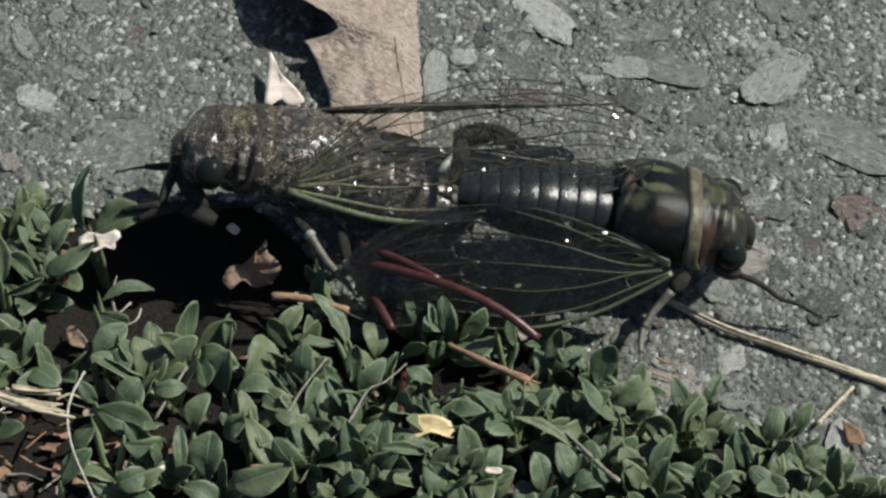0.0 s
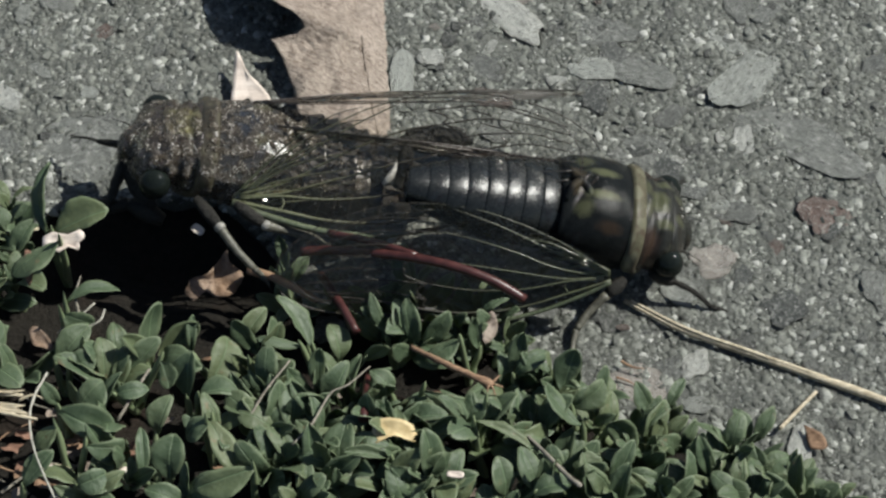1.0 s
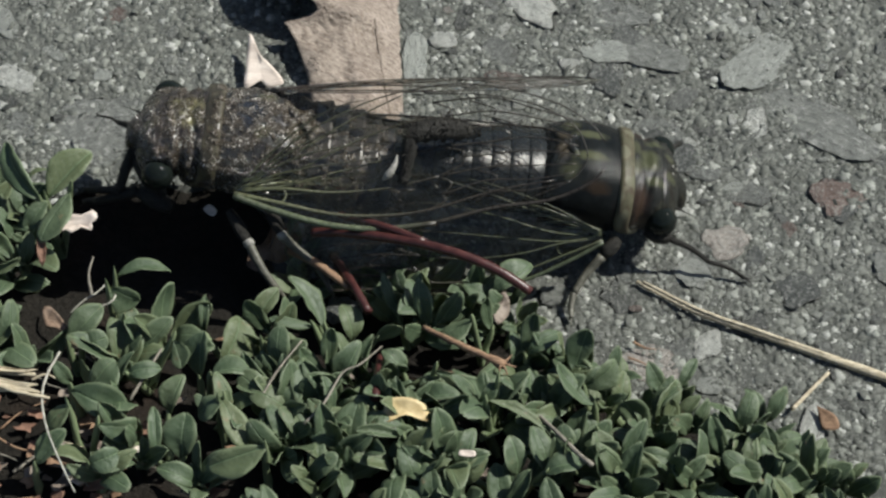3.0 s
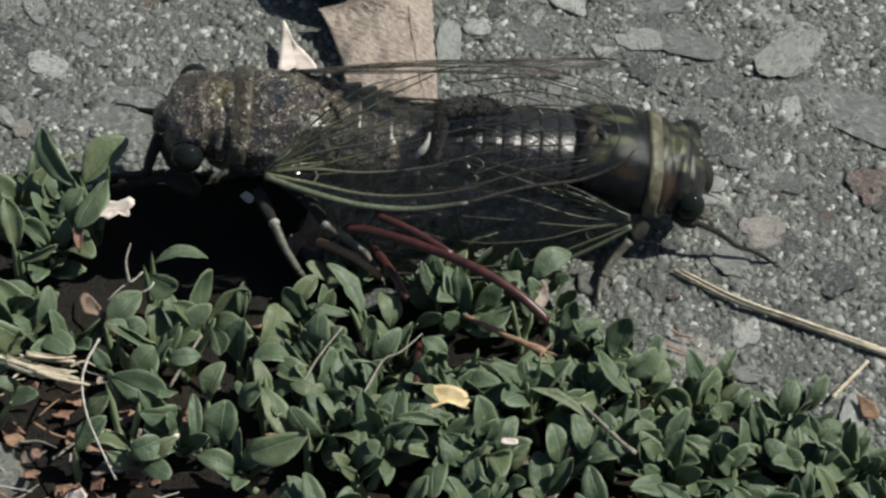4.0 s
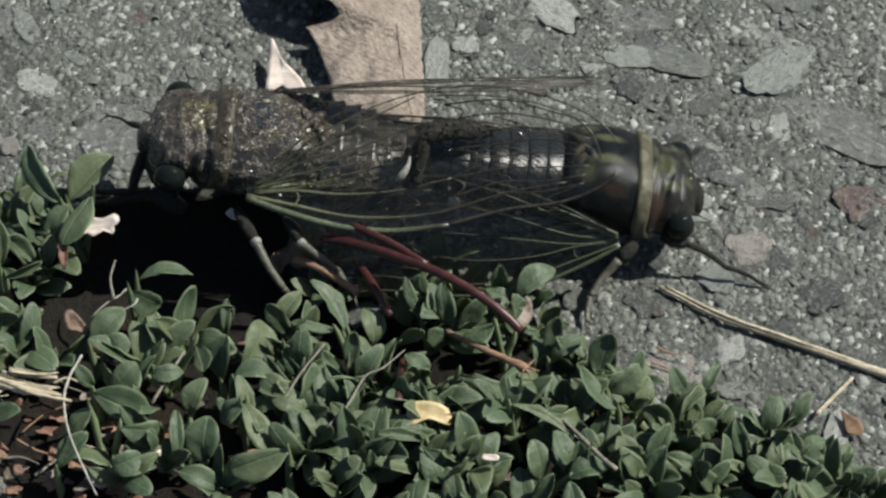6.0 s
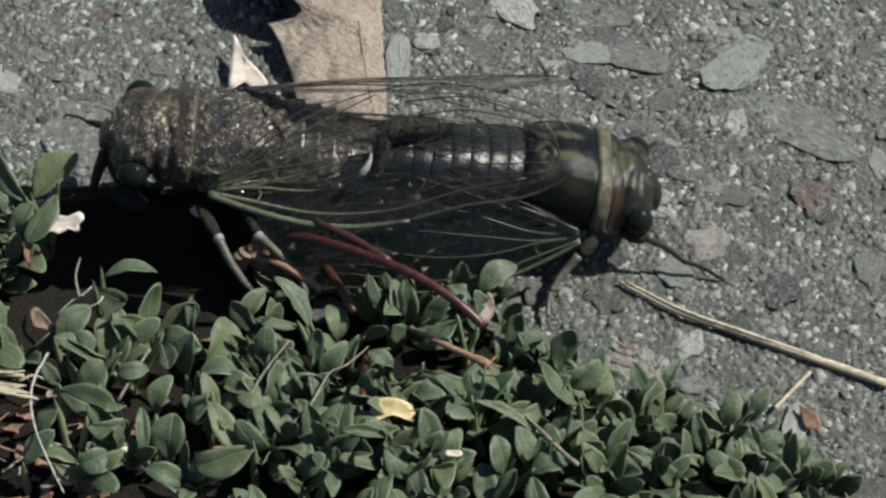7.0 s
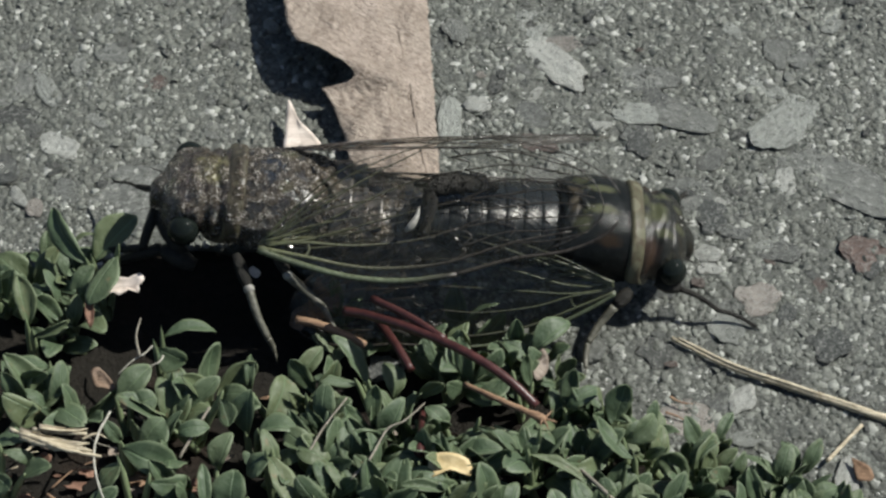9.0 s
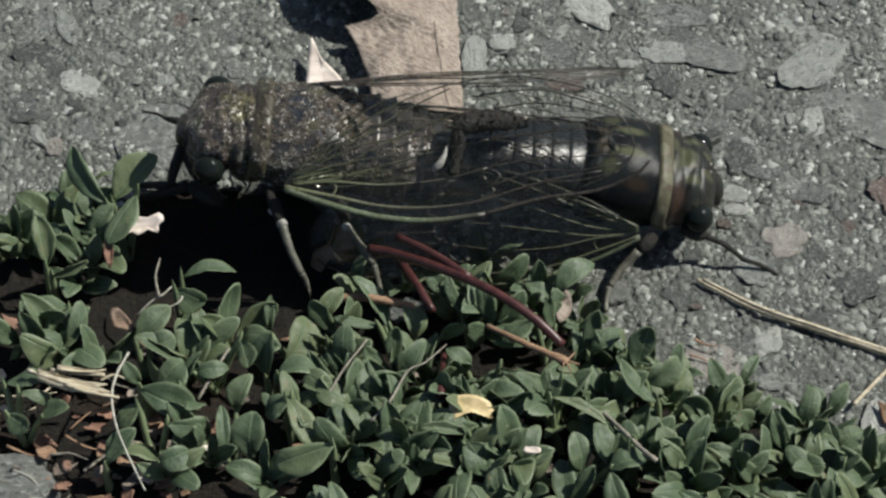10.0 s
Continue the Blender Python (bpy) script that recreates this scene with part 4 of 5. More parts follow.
def leaf(parent, base, tip, wide, roll=0.0, shape=None):
    """A leaf from base to tip (mm in the world), wide mm across."""
    base, tip = Vector(base), Vector(tip)
    x = (tip - base).normalized()
    z = Vector((0.1, -0.35, 1)).normalized()
    z = z - x * z.dot(x)
    z = z.normalized() if z.length > 0.15 else Vector((0, -1, 0.3)).normalized()
    y = z.cross(x).normalized()
    z = x.cross(y)
    me, w = LEAVES[random.randrange(len(LEAVES)) if shape is None else shape]
    ob = new("leaf", me)
    ob.parent = parent
    m = Matrix((x, y, z)).transposed().to_4x4()
    m.translation = base * MM
    ob.matrix_basis = m @ pose(0, 0, 0, roll) @ Matrix.Diagonal(((tip - base).length / 7, wide / w, (tip - base).length / 7, 1))
    return ob


def stem_mesh():
    """One millimetre of thin, slightly bowed stem along +z, stretched to each length."""
    me = bpy.data.meshes.new("stem")
    bm = tube([(0.25 * math.sin(math.pi * k / 6), 0, k / 6) for k in range(7)], [0.48, 0.46, 0.42, 0.38, 0.36, 0.34, 0.3], 7, None, 0.15)
    bm.to_mesh(me)
    bm.free()
    me.materials.append(GREEN)
    me.polygons.foreach_set("use_smooth", [True] * len(me.polygons))
    return me


STEM = stem_mesh()


def sprig(foot, leaves):
    """A weed shoot rooted at foot: a thin jointed stem with the given leaves (base, tip, width, roll)."""
    root = tagged(new("weed"), "low green weed shoot with small oval leaves", "weed", group="weeds along the asphalt")
    root.empty_display_size = 0.003
    foot = Vector((foot[0], foot[1], soil_z(foot[0], foot[1]) - 0.3))
    for b, *_ in leaves:
        way = Vector(b) - foot
        ob = new("stem", STEM)
        ob.parent = root
        m = way.to_track_quat("Z", "Y").to_matrix().to_4x4()
        m.translation = foot * MM
        ob.matrix_basis = m @ Matrix.Diagonal((1, 1, way.length, 1))
    for b, t, w, r in leaves:
        leaf(root, b, t, w, r)
    return root


def wild_sprig(x, y, tall, count, spread):
    """A shoot of the dense cover: a leaning stem with opposite pairs of rising leaves, crowded at its tip."""
    foot = Vector((x, y, soil_z(x, y)))
    lean = Vector((random.uniform(-3, 3), random.uniform(-3, 3), 0))
    top = foot + lean + Vector((0, 0, tall))
    turn = random.uniform(0, 6.3)
    leaves = []
    for k in range(count):
        node = k // 2
        a = turn + node * 1.57 + (k % 2) * 3.14 + random.uniform(-0.35, 0.35)
        s = 0.4 + 0.6 * (node + 1) / ((count + 1) // 2)
        b = foot.lerp(top, s)
        ln = random.uniform(4.2, 7.2) * spread * (1.1 - 0.25 * s)
        rise = random.uniform(0.1, 1.0) + 0.7 * s
        way = (Vector((math.cos(a), math.sin(a) * 0.85, rise * 1.15)) + lean * 0.12).normalized()
        leaves.append((b + way * 0.5, b + way * ln, ln * random.uniform(0.33, 0.47), random.uniform(-62, 62)))
    for k in range(random.randint(1, 3)):
        a = random.uniform(0, 6.3)
        way = Vector((math.cos(a) * 0.5, math.sin(a) * 0.5, 1)).normalized()
        ln = random.uniform(1.6, 3.0)
        leaves.append((top, top + way * ln, ln * 0.4, random.uniform(-60, 60)))
    # the hollow before the insects stays bare
    if -40 < x < -31 and -26 < y < -8:
        return None
    return sprig(foot, leaves)


leaf_meshes()
sprig((-43.3, -10.8), [((-43.6, -9.6, 4.9), (-44.8, -5.8, 9.0), 2.9, -8), ((-43.1, -11.0, 4.8), (-38.8, -10.5, 7.0), 1.3, 37)])
sprig((-40.7, -18.0), [((-40.3, -16.0, 5.4), (-45.3, -16.2, 7.0), 2.9, 31), ((-41.2, -18.9, 3.2), (-38.6, -16.4, 7.0), 3.2, -22)])
sprig((-32.1, -20.3), [((-32.9, -19.0, 3.6), (-29.4, -16.5, 7.0), 3.2, 9), ((-31.3, -20.6, 4.9), (-28.6, -20.9, 7.0), 2.9, 22)])
pushed_shoot = sprig((-28.1, -15.1), [((-28.8, -14.2, 7.0), (-25.6, -14.9, 5.5), 3.6, 36), ((-28.4, -11.3, 5.1), (-22.6, -10.4, 7.0), 2.2, -30), ((-27.0, -18.3, 7.0), (-24.6, -19.4, 5.5), 2.9, -37)])
sprig((-24.3, -22.8), [((-25.5, -20.7, 3.7), (-21.7, -18.2, 7.0), 2.5, 22), ((-25.9, -25.2, 6.5), (-22.2, -25.1, 8.5), 2.2, -5), ((-21.4, -21.1, 7.0), (-20.1, -23.7, 5.5), 2.5, 32)])
sprig((-31.0, -27.2), [((-31.9, -25.3, 4.9), (-33.1, -25.4, 8.5), 1.8, -9), ((-29.8, -26.3, 4.8), (-27.6, -24.6, 8.5), 3.6, -14), ((-31.3, -28.5, 8.5), (-25.1, -30.9, 7.0), 4.3, 22)])
sprig((-29.4, -33.9), [((-28.0, -33.0, 8.5), (-23.4, -32.2, 7.0), 2.9, 31), ((-31.1, -30.6, 8.5), (-33.7, -32.1, 7.0), 3.2, 32), ((-29.0, -36.5, 6.5), (-25.4, -36.3, 8.5), 2.9, 22)])
sprig((-21.1, -32.9), [((-22.4, -34.2, 4.3), (-22.3, -30.4, 8.5), 1.8, 12), ((-19.5, -34.2, 4.3), (-19.5, -31.4, 8.5), 4.3, -19), ((-21.3, -28.7, 4.4), (-20.1, -26.5, 8.5), 2.5, -9)])
sprig((-16.2, -18.7), [((-18.6, -16.9, 2.8), (-18.9, -14.7, 7.0), 1.4, -19), ((-16.7, -22.0, 3.2), (-13.8, -17.6, 7.0), 4.3, 28), ((-13.4, -15.8, 3.5), (-10.7, -14.0, 7.0), 2.5, 11)])
sprig((-17.8, -25.1), [((-18.4, -23.9, 4.3), (-18.4, -21.0, 8.5), 3.6, -37), ((-17.3, -25.4, 6.5), (-12.8, -24.9, 8.5), 2.9, -30)])
sprig((-44.1, -30.3), [((-41.8, -31.0, 6.1), (-38.7, -30.8, 8.5), 2.5, -18), ((-44.9, -32.0, 8.5), (-42.4, -32.7, 7.0), 2.9, 37), ((-45.7, -27.1, 7.0), (-41.7, -27.4, 8.5), 2.9, -33), ((-43.8, -29.2, 8.5), (-39.6, -29.3, 7.0), 1.6, 0)])
bent_shoot = sprig((-36.2, -2.1), [((-37.6, -1.2, 5.5), (-43.2, 4.5, 9.0), 3.2, -35), ((-37.0, -0.9, 5.6), (-32.4, 3.3, 9.0), 4.3, -4), ((-34.0, -2.8, 9.0), (-37.0, -8.3, 7.5), 3.2, 22)])
sprig((-4.1, -18.6), [((-5.8, -16.9, 3.3), (-9.5, -12.2, 7.0), 3.2, 38), ((-6.6, -17.7, 5.3), (-11.4, -17.8, 7.0), 1.4, 11), ((-2.7, -17.7, 2.8), (-3.2, -15.5, 7.0), 2.9, 16), ((-5.4, -19.2, 7.0), (-3.5, -22.5, 5.5), 2.5, 12), ((-0.3, -19.0, 4.3), (3.0, -18.3, 7.0), 1.8, 35)])
sprig((-9.0, -28.7), [((-6.9, -29.0, 4.3), (-7.0, -23.6, 8.5), 3.6, 18), ((-11.0, -27.1, 5.6), (-14.2, -26.3, 8.5), 2.9, -21), ((-9.2, -28.6, 5.7), (-12.7, -27.7, 8.5), 2.9, 8)])
sprig((-2.0, -34.9), [((-2.0, -34.4, 4.3), (-2.1, -28.8, 8.5), 4.3, -26)])
sprig((-11.0, -21.4), [((-12.0, -19.7, 5.4), (-8.3, -19.9, 7.0), 1.3, -34), ((-10.1, -22.0, 3.5), (-7.7, -20.8, 7.0), 2.9, -21)])
sprig((-15.5, -30.0), [((-15.2, -29.5, 8.5), (-18.7, -30.3, 7.0), 3.2, 25), ((-15.8, -29.5, 8.5), (-12.4, -34.7, 7.0), 2.9, -11)])
sprig((-10.6, -35.8), [((-10.6, -35.3, 8.5), (-16.9, -36.9, 7.0), 3.6, -5)])
sprig((4.3, -32.3), [((3.2, -30.9, 6.5), (-1.2, -30.6, 8.5), 2.0, 17), ((3.2, -32.9, 7.0), (-1.8, -33.1, 8.5), 1.6, 0), ((3.8, -31.3, 6.1), (-1.0, -30.2, 8.5), 2.9, 15), ((4.4, -31.5, 5.4), (7.9, -29.6, 8.5), 2.5, 26), ((5.5, -29.8, 6.1), (10.7, -28.2, 8.5), 1.8, 11), ((6.1, -34.3, 5.5), (8.9, -33.4, 8.5), 2.5, 35)])
sprig((4.7, -24.4), [((3.1, -23.3, 4.8), (1.3, -22.7, 8.5), 2.2, 6), ((6.3, -24.4, 7.0), (12.6, -26.1, 5.5), 1.6, 30)])
sprig((11.4, -17.5), [((10.2, -17.7, 7.0), (6.4, -19.3, 5.5), 3.2, 36), ((12.5, -16.2, 2.9), (11.1, -14.3, 7.0), 1.8, 14)])
sprig((3.4, -15.1), [((4.3, -14.5, 2.8), (4.2, -12.1, 7.0), 2.9, 36), ((2.4, -14.7, 3.0), (0.5, -11.7, 7.0), 1.4, -9)])
sprig((11.9, -11.6), [((12.5, -12.1, 4.0), (17.0, -9.5, 7.0), 2.9, 5), ((11.3, -10.1, 2.8), (10.7, -10.2, 7.0), 2.2, -35)])
sprig((17.7, -21.5), [((16.1, -20.2, 2.9), (17.0, -16.1, 7.0), 2.2, -3), ((16.1, -20.1, 3.8), (19.8, -17.9, 7.0), 2.2, -18), ((21.1, -22.6, 4.4), (22.4, -19.2, 8.5), 3.2, 3)])
sprig((23.9, -28.1), [((23.2, -27.6, 5.5), (18.1, -24.8, 8.5), 2.5, 31), ((22.1, -25.3, 5.8), (25.6, -24.2, 8.5), 2.9, 35), ((25.1, -26.0, 1.6), (26.9, -23.2, 5.5), 2.5, 34), ((26.5, -26.8, 5.5), (29.5, -28.6, 4.0), 2.2, -25), ((22.8, -32.4, 8.5), (23.4, -34.8, 7.0), 2.9, -11)])
sprig((30.3, -30.0), [((29.8, -27.7, 1.7), (32.2, -24.2, 5.5), 2.9, 35), ((29.8, -27.9, 1.4), (31.4, -23.5, 5.5), 1.8, -4), ((31.3, -32.9, 3.7), (27.7, -33.1, 5.5), 2.2, -2)])
sprig((12.3, -28.4), [((13.0, -26.7, 8.5), (15.5, -26.1, 7.0), 1.8, -23), ((11.5, -29.2, 8.5), (18.0, -31.2, 7.0), 1.8, -30)])
sprig((14.9, -36.1), [((14.9, -35.5, 4.3), (14.7, -33.6, 8.5), 3.2, 23), ((18.1, -35.3, 4.3), (17.0, -32.0, 8.5), 2.9, 23), ((17.6, -36.6, 6.2), (21.5, -35.9, 8.5), 3.2, -27), ((9.1, -35.0, 4.6), (10.6, -32.7, 8.5), 2.5, 6)])
sprig((27.1, -33.6), [((27.1, -33.1, 2.2), (23.9, -31.8, 5.5), 2.5, -30)])
sprig((36.9, -31.9), [((35.0, -32.9, 2.2), (31.5, -31.3, 5.5), 2.9, 14), ((36.9, -32.3, 1.4), (35.7, -30.1, 5.5), 2.2, -19), ((37.1, -29.1, 1.9), (39.1, -27.5, 5.5), 2.5, -36), ((38.8, -31.5, 1.3), (37.8, -30.0, 5.5), 2.5, -1)])
sprig((41.2, -28.8), [((40.6, -26.5, 1.3), (39.9, -24.7, 5.5), 2.0, 16), ((41.4, -26.8, 1.8), (43.5, -24.9, 5.5), 2.0, 15), ((41.6, -31.5, 2.5), (44.8, -29.9, 5.5), 3.2, -23)])
sprig((42.8, -32.8), [((42.8, -32.3, 1.6), (40.7, -30.0, 5.5), 2.9, -33)])
sprig((20.7, -33.8), [((20.7, -33.3, 4.5), (19.3, -32.5, 8.5), 2.2, -33)])
sprig((-34.4, -36.2), [((-34.4, -35.7, 5.0), (-31.4, -33.7, 8.5), 2.5, 10)])
random.seed(11)
for k in range(200):
    x, s = random.uniform(-62, 62), random.random()
    y = edge_y(x) - 2.5 - 42 * s
    if (-36 < x < -2 and y > -20) or (x < -30 and y < -25) or (x < -26 and y < -19 and k % 3 == 0) or (x < -34 and y > -20 and k % 2):
        continue
    wild_sprig(x, y, random.uniform(1.4, 4.2) - soil_z(x, y) * 0.5 + (1.0 if s > 0.3 else 0), random.randint(4, 7), random.uniform(0.95, 1.3))


for k in range(60):
    x = random.uniform(-60, 58)
    if -36 < x < -8:
        continue
    wild_sprig(x, edge_y(x) - (2.5 if x > 18 else 0) + random.uniform(-2.5, 0.8), random.uniform(1.0, 3.0), random.randint(4, 6), random.uniform(0.75, 1.1))


for k in range(13):
    x = random.uniform(-47, -24)
    y = random.uniform(-23, -13 if x < -37 else -18)
    wild_sprig(x, y, random.uniform(1.5, 4.0), random.randint(4, 5), random.uniform(1.05, 1.35))


for k in range(26):
    wild_sprig(random.uniform(4, 50), random.uniform(-47, -31), random.uniform(2.0, 4.5), random.randint(4, 7), random.uniform(0.9, 1.2))


# ---- loose plant matter ----
def stalk(name, label, points, radii, material, category="stalk", n=8, wobble=0.25, knot=0.0):
    line = smooth_line(points, 6)
    k = len(line) - 1
    if isinstance(radii, tuple):
        radii = [(radii[0] + (radii[1] - radii[0]) * i / k) * (1 + knot * math.exp(-(((k - 1.2 - i) / 1.3) ** 2))) for i in range(k + 1)]
    return tagged(part(name, tube(line, radii, n, None, wobble), material), label, category)


def flake_mesh(corners, thick=0.12, curl=0.3, steps=4):
    """A curled scrap with the given outline corners (mm), with a little thickness."""
    pts = smooth_line([*corners, corners[0]], steps)[:-1]
    mid = sum(pts, Vector()) / len(pts)
    nrm = (pts[0] - mid).cross(pts[len(pts) // 3] - mid).normalized()
    if nrm.z < 0:
        nrm.negate()
    bm = bmesh.new()
    layers = []
    for top in (1, -1):
        rings = []
        for r in (0.35, 0.7, 1.0):
            ring = []
            for i, p in enumerate(pts):
                q = mid.lerp(p, r * (1 + 0.06 * (r == 1) * noise.noise(p * 2.3)))
                q = q + nrm * (curl * r * r * (0.5 + noise.noise(p * 0.5)) + thick * top / 2)
                ring.append(bm.verts.new(q * MM))
            rings.append(ring)
        ring_faces(bm, rings, caps=False)
        c = bm.verts.new((mid + nrm * thick * top / 2) * MM)
        for i in range(len(pts)):
            bm.faces.new((rings[0][i], rings[0][(i + 1) % len(pts)], c))
        layers.append(rings[-1])
    a, b = layers
    for i in range(len(pts)):
        j = (i + 1) % len(pts)
        bm.faces.new((a[i], a[j], b[j], b[i]))
    return bm


def flake(name, label, corners, material, thick=0.12, curl=0.3, category="dry leaf", steps=4):
    return tagged(part(name, flake_mesh(corners, thick, curl, steps), material), label, category)


def brown_leaf():
    """A dead leaf on its side: one edge on the asphalt, the torn one curled up over its own shadow."""
    root = tagged(new("dead_leaf"), "curled tan dead leaf with a torn edge", "leaf")
    bm = bmesh.new()
    nu, nv = 30, 96
    sides = []
    for top in (1, -1):
        rows = []
        for j in range(nv):
            y = 15.5 + 45 * (j / (nv - 1)) ** 1.35
            left, rise = torn_edge(y)
            right = 1.9 - 0.06 * (y - 20) + 0.3 * noise.noise(Vector((y * 0.7, 0, 0)))
            row = []
            for i in range(nu):
                u = i / (nu - 1)
                x = left + (right - left) * u
                z = 0.3 + rise * (1 - u) ** 1.5 + 1.2 * math.sin(math.pi * u) + 0.6 * noise.noise(Vector((x * 0.3, y * 0.22, 2))) + 0.2 * noise.noise(Vector((x * 0.9, y * 0.7, 4)))
                z += 0.3 * math.exp(-(((x - 0.55 * (y - 30) + 4) / 1.1) ** 2)) - 0.12 * math.exp(-(((x + 0.1 * (y - 30) + 6) / 0.7) ** 2))
                row.append(bm.verts.new(Vector((x, y, z + 0.07 * top)) * MM))
            rows.append(row)
        ring_faces(bm, rows, closed=False, caps=False)
        sides.append(rows)
    a, b = sides
    rim = lambda r: [row[0] for row in r] + r[-1][1:] + [row[-1] for row in reversed(r[:-1])] + list(reversed(r[0][1:-1]))
    ra, rb = rim(a), rim(b)
    for i in range(len(ra)):
        j = (i + 1) % len(ra)
        bm.faces.new((ra[i], ra[j], rb[j], rb[i]))
    part("blade", bm, dead_leaf_material(), root)
    line = []
    for k in range(24):
        y = 16 + 40 * k / 23
        left, rise = torn_edge(y)
        x = 0.6 - 0.16 * (y - 16)
        u = (x - left) / (1.9 - 0.06 * (y - 20) - left)
        line.append((x, y, 0.34 + rise * (1 - u) ** 1.5 + 1.2 * math.sin(math.pi * u) + 0.6 * noise.noise(Vector((x * 0.3, y * 0.22, 2)))))
    part("midrib", tube(line, [0.2 - 0.005 * k for k in range(24)], 6), BROWN, root)
    return root


def torn_edge(y):
    """Where the torn edge of the dead leaf runs, and how high it stands."""
    knots = ((15, -7.5, 0.3), (18.3, -8.7, 0.7), (22.2, -9.5, 1.2), (26.5, -11, 2.0), (28.6, -12.4, 2.8), (28.9, -10.5, 3.2), (29.1, -8.6, 3.9), (29.7, -8, 4.3), (30.4, -9.8, 6), (31.7, -12.3, 6.6), (34.1, -15.5, 5.5), (37.7, -17, 4.8), (41.6, -17.5, 5.1), (47, -17.9, 5.7), (62, -19, 6))
    for (a, p, v), (b, q, w) in zip(knots, knots[1:]):
        if a <= y <= b:
            s = (y - a) / (b - a)
            return p + (q - p) * s + 0.25 * noise.noise(Vector((y * 1.3, 5, 0))), v + (w - v) * s
    return -19, 6


brown_leaf()
stalk("dry_straw", "pale split straw lying on the asphalt", [(28.5, -7.4, 0.6), (34.7, -11.2, 0.5), (41.3, -14.0, 0.5), (48.4, -17.0, 0.5), (57.2, -20.7, 0.5)], (0.25, 0.52), STRAW, "straw")
stalk("dry_straw", "thin pale straw lying on the asphalt", [(29.2, -7.6, 0.9), (35.2, -11.3, 0.9), (41.2, -13.9, 0.9), (50.1, -17.6, 0.8)], (0.16, 0.24), STRAW, "straw")
stalk("dry_twig", "thin orange-brown twig with a knotted end among weeds", [(5.0, -18.1, 6.0), (7.8, -20.4, 7.0), (10.8, -22.4, 7.5), (13.6, -23.9, 7.5)], (0.3, 0.4), TWIG, "twig", wobble=0.5, knot=0.35)
stalk("dry_rootlet", "frayed brown rootlet at the end of a twig", [(13.3, -23.8, 7.5), (13.8, -23.5, 7.8), (14.4, -22.5, 7.4)], (0.2, 0.06), TWIG, "rootlet", n=5)
stalk("dry_rootlet", "frayed brown rootlet at the end of a twig", [(13.3, -23.8, 7.5), (14.0, -24.1, 7.8), (14.8, -24.1, 7.4)], (0.2, 0.06), TWIG, "rootlet", n=5)
stalk("dry_rootlet", "frayed brown rootlet at the end of a twig", [(13.3, -23.8, 7.5), (13.6, -24.5, 7.8), (13.9, -25.1, 7.4)], (0.2, 0.06), TWIG, "rootlet", n=5)
stalk("dry_rootlet", "frayed brown rootlet at the end of a twig", [(13.3, -23.8, 7.5), (13.1, -24.4, 7.8), (13.0, -24.9, 7.4)], (0.2, 0.06), TWIG, "rootlet", n=5)
loose_twig = stalk("dry_twig", "pale brown twig pushed about under the insect", [(0, 0, 0), (2.8, 0.25, 0.3), (5.6, 0.1, 0.4), (8.6, 0, 0.1)], (0.5, 0.42), TWIG, "twig")
stalk("dry_stalk", "bent pale grass stalk among the weeds", [(-32.8, -24.3, 9.0), (-33.8, -27.2, 9.0), (-34.0, -30.1, 9.0), (-33.1, -33.8, 8.5), (-31.0, -38.2, 8.0), (-29.8, -40.2, 7.0)], (0.15, 0.09), FIBRE, wobble=0.5)
stalk("dry_straw", "broken pale straw lying on the weeds", [(-41.9, -27.6, 9.0), (-38.8, -29.0, 9.3), (-34.4, -29.6, 9.0)], (0.42, 0.3), STRAW, "straw", n=5, wobble=0.7)
stalk("dry_straw", "broken pale straw lying on the weeds", [(-41.0, -25.9, 8.0), (-38.0, -26.4, 8.0), (-35.2, -26.5, 8.0)], (0.25, 0.2), STRAW, "straw", n=5, wobble=0.7)
stalk("dry_stalk", "pale dry stalk pointing out of the weeds", [(15.9, -27.1, 5.0), (18.6, -31.5, 7.0), (21.0, -35.5, 8.5), (22.4, -37.2, 9.0)], (0.2, 0.28), GREYTWIG)
stalk("dry_stalk", "thin pale dry stalk between the leaves", [(-7.0, -32.1, 8.0), (-5.0, -29.8, 8.6), (-3.3, -26.0, 8.5), (-1.5, -24.9, 8.6), (0.7, -22.1, 8.0)], (0.15, 0.07), GREYTWIG, wobble=0.5)
stalk("dry_stalk", "thin reddish dry stalk between the leaves", [(-11.8, -28.4, 7.0), (-9.9, -25.1, 8.0), (-7.7, -21.5, 8.0)], (0.15, 0.09), GREYTWIG, wobble=0.5)
stalk("dry_stalk", "thin dry stalk between the leaves", [(-25.4, -28.1, 6.0), (-23.8, -25.2, 7.0), (-22.5, -22.2, 7.0)], (0.18, 0.14), GREYTWIG)
stalk("dry_straw", "thin pale straw lying on the asphalt", [(-45.4, -0.3, 0.8), (-41.7, 0.2, 0.9), (-37.3, 1.3, 0.8)], (0.22, 0.2), STRAW, "straw")
stalk("dry_straw", "short pale straw beside the weeds", [(44.5, -24.3, 0.8), (46.5, -22.0, 0.8), (48.8, -19.4, 0.8)], (0.25, 0.2), STRAW, "straw")
flake("leaf_scrap", "yellowed scrap of leaf among the weeds", [(1.2, -28.9, 8.0), (3.4, -28.9, 8.5), (5.4, -29.5, 8.0), (5.6, -31.0, 7.2), (3.4, -30.6, 7.6), (1.3, -31.2, 7.2)], YELLOW)
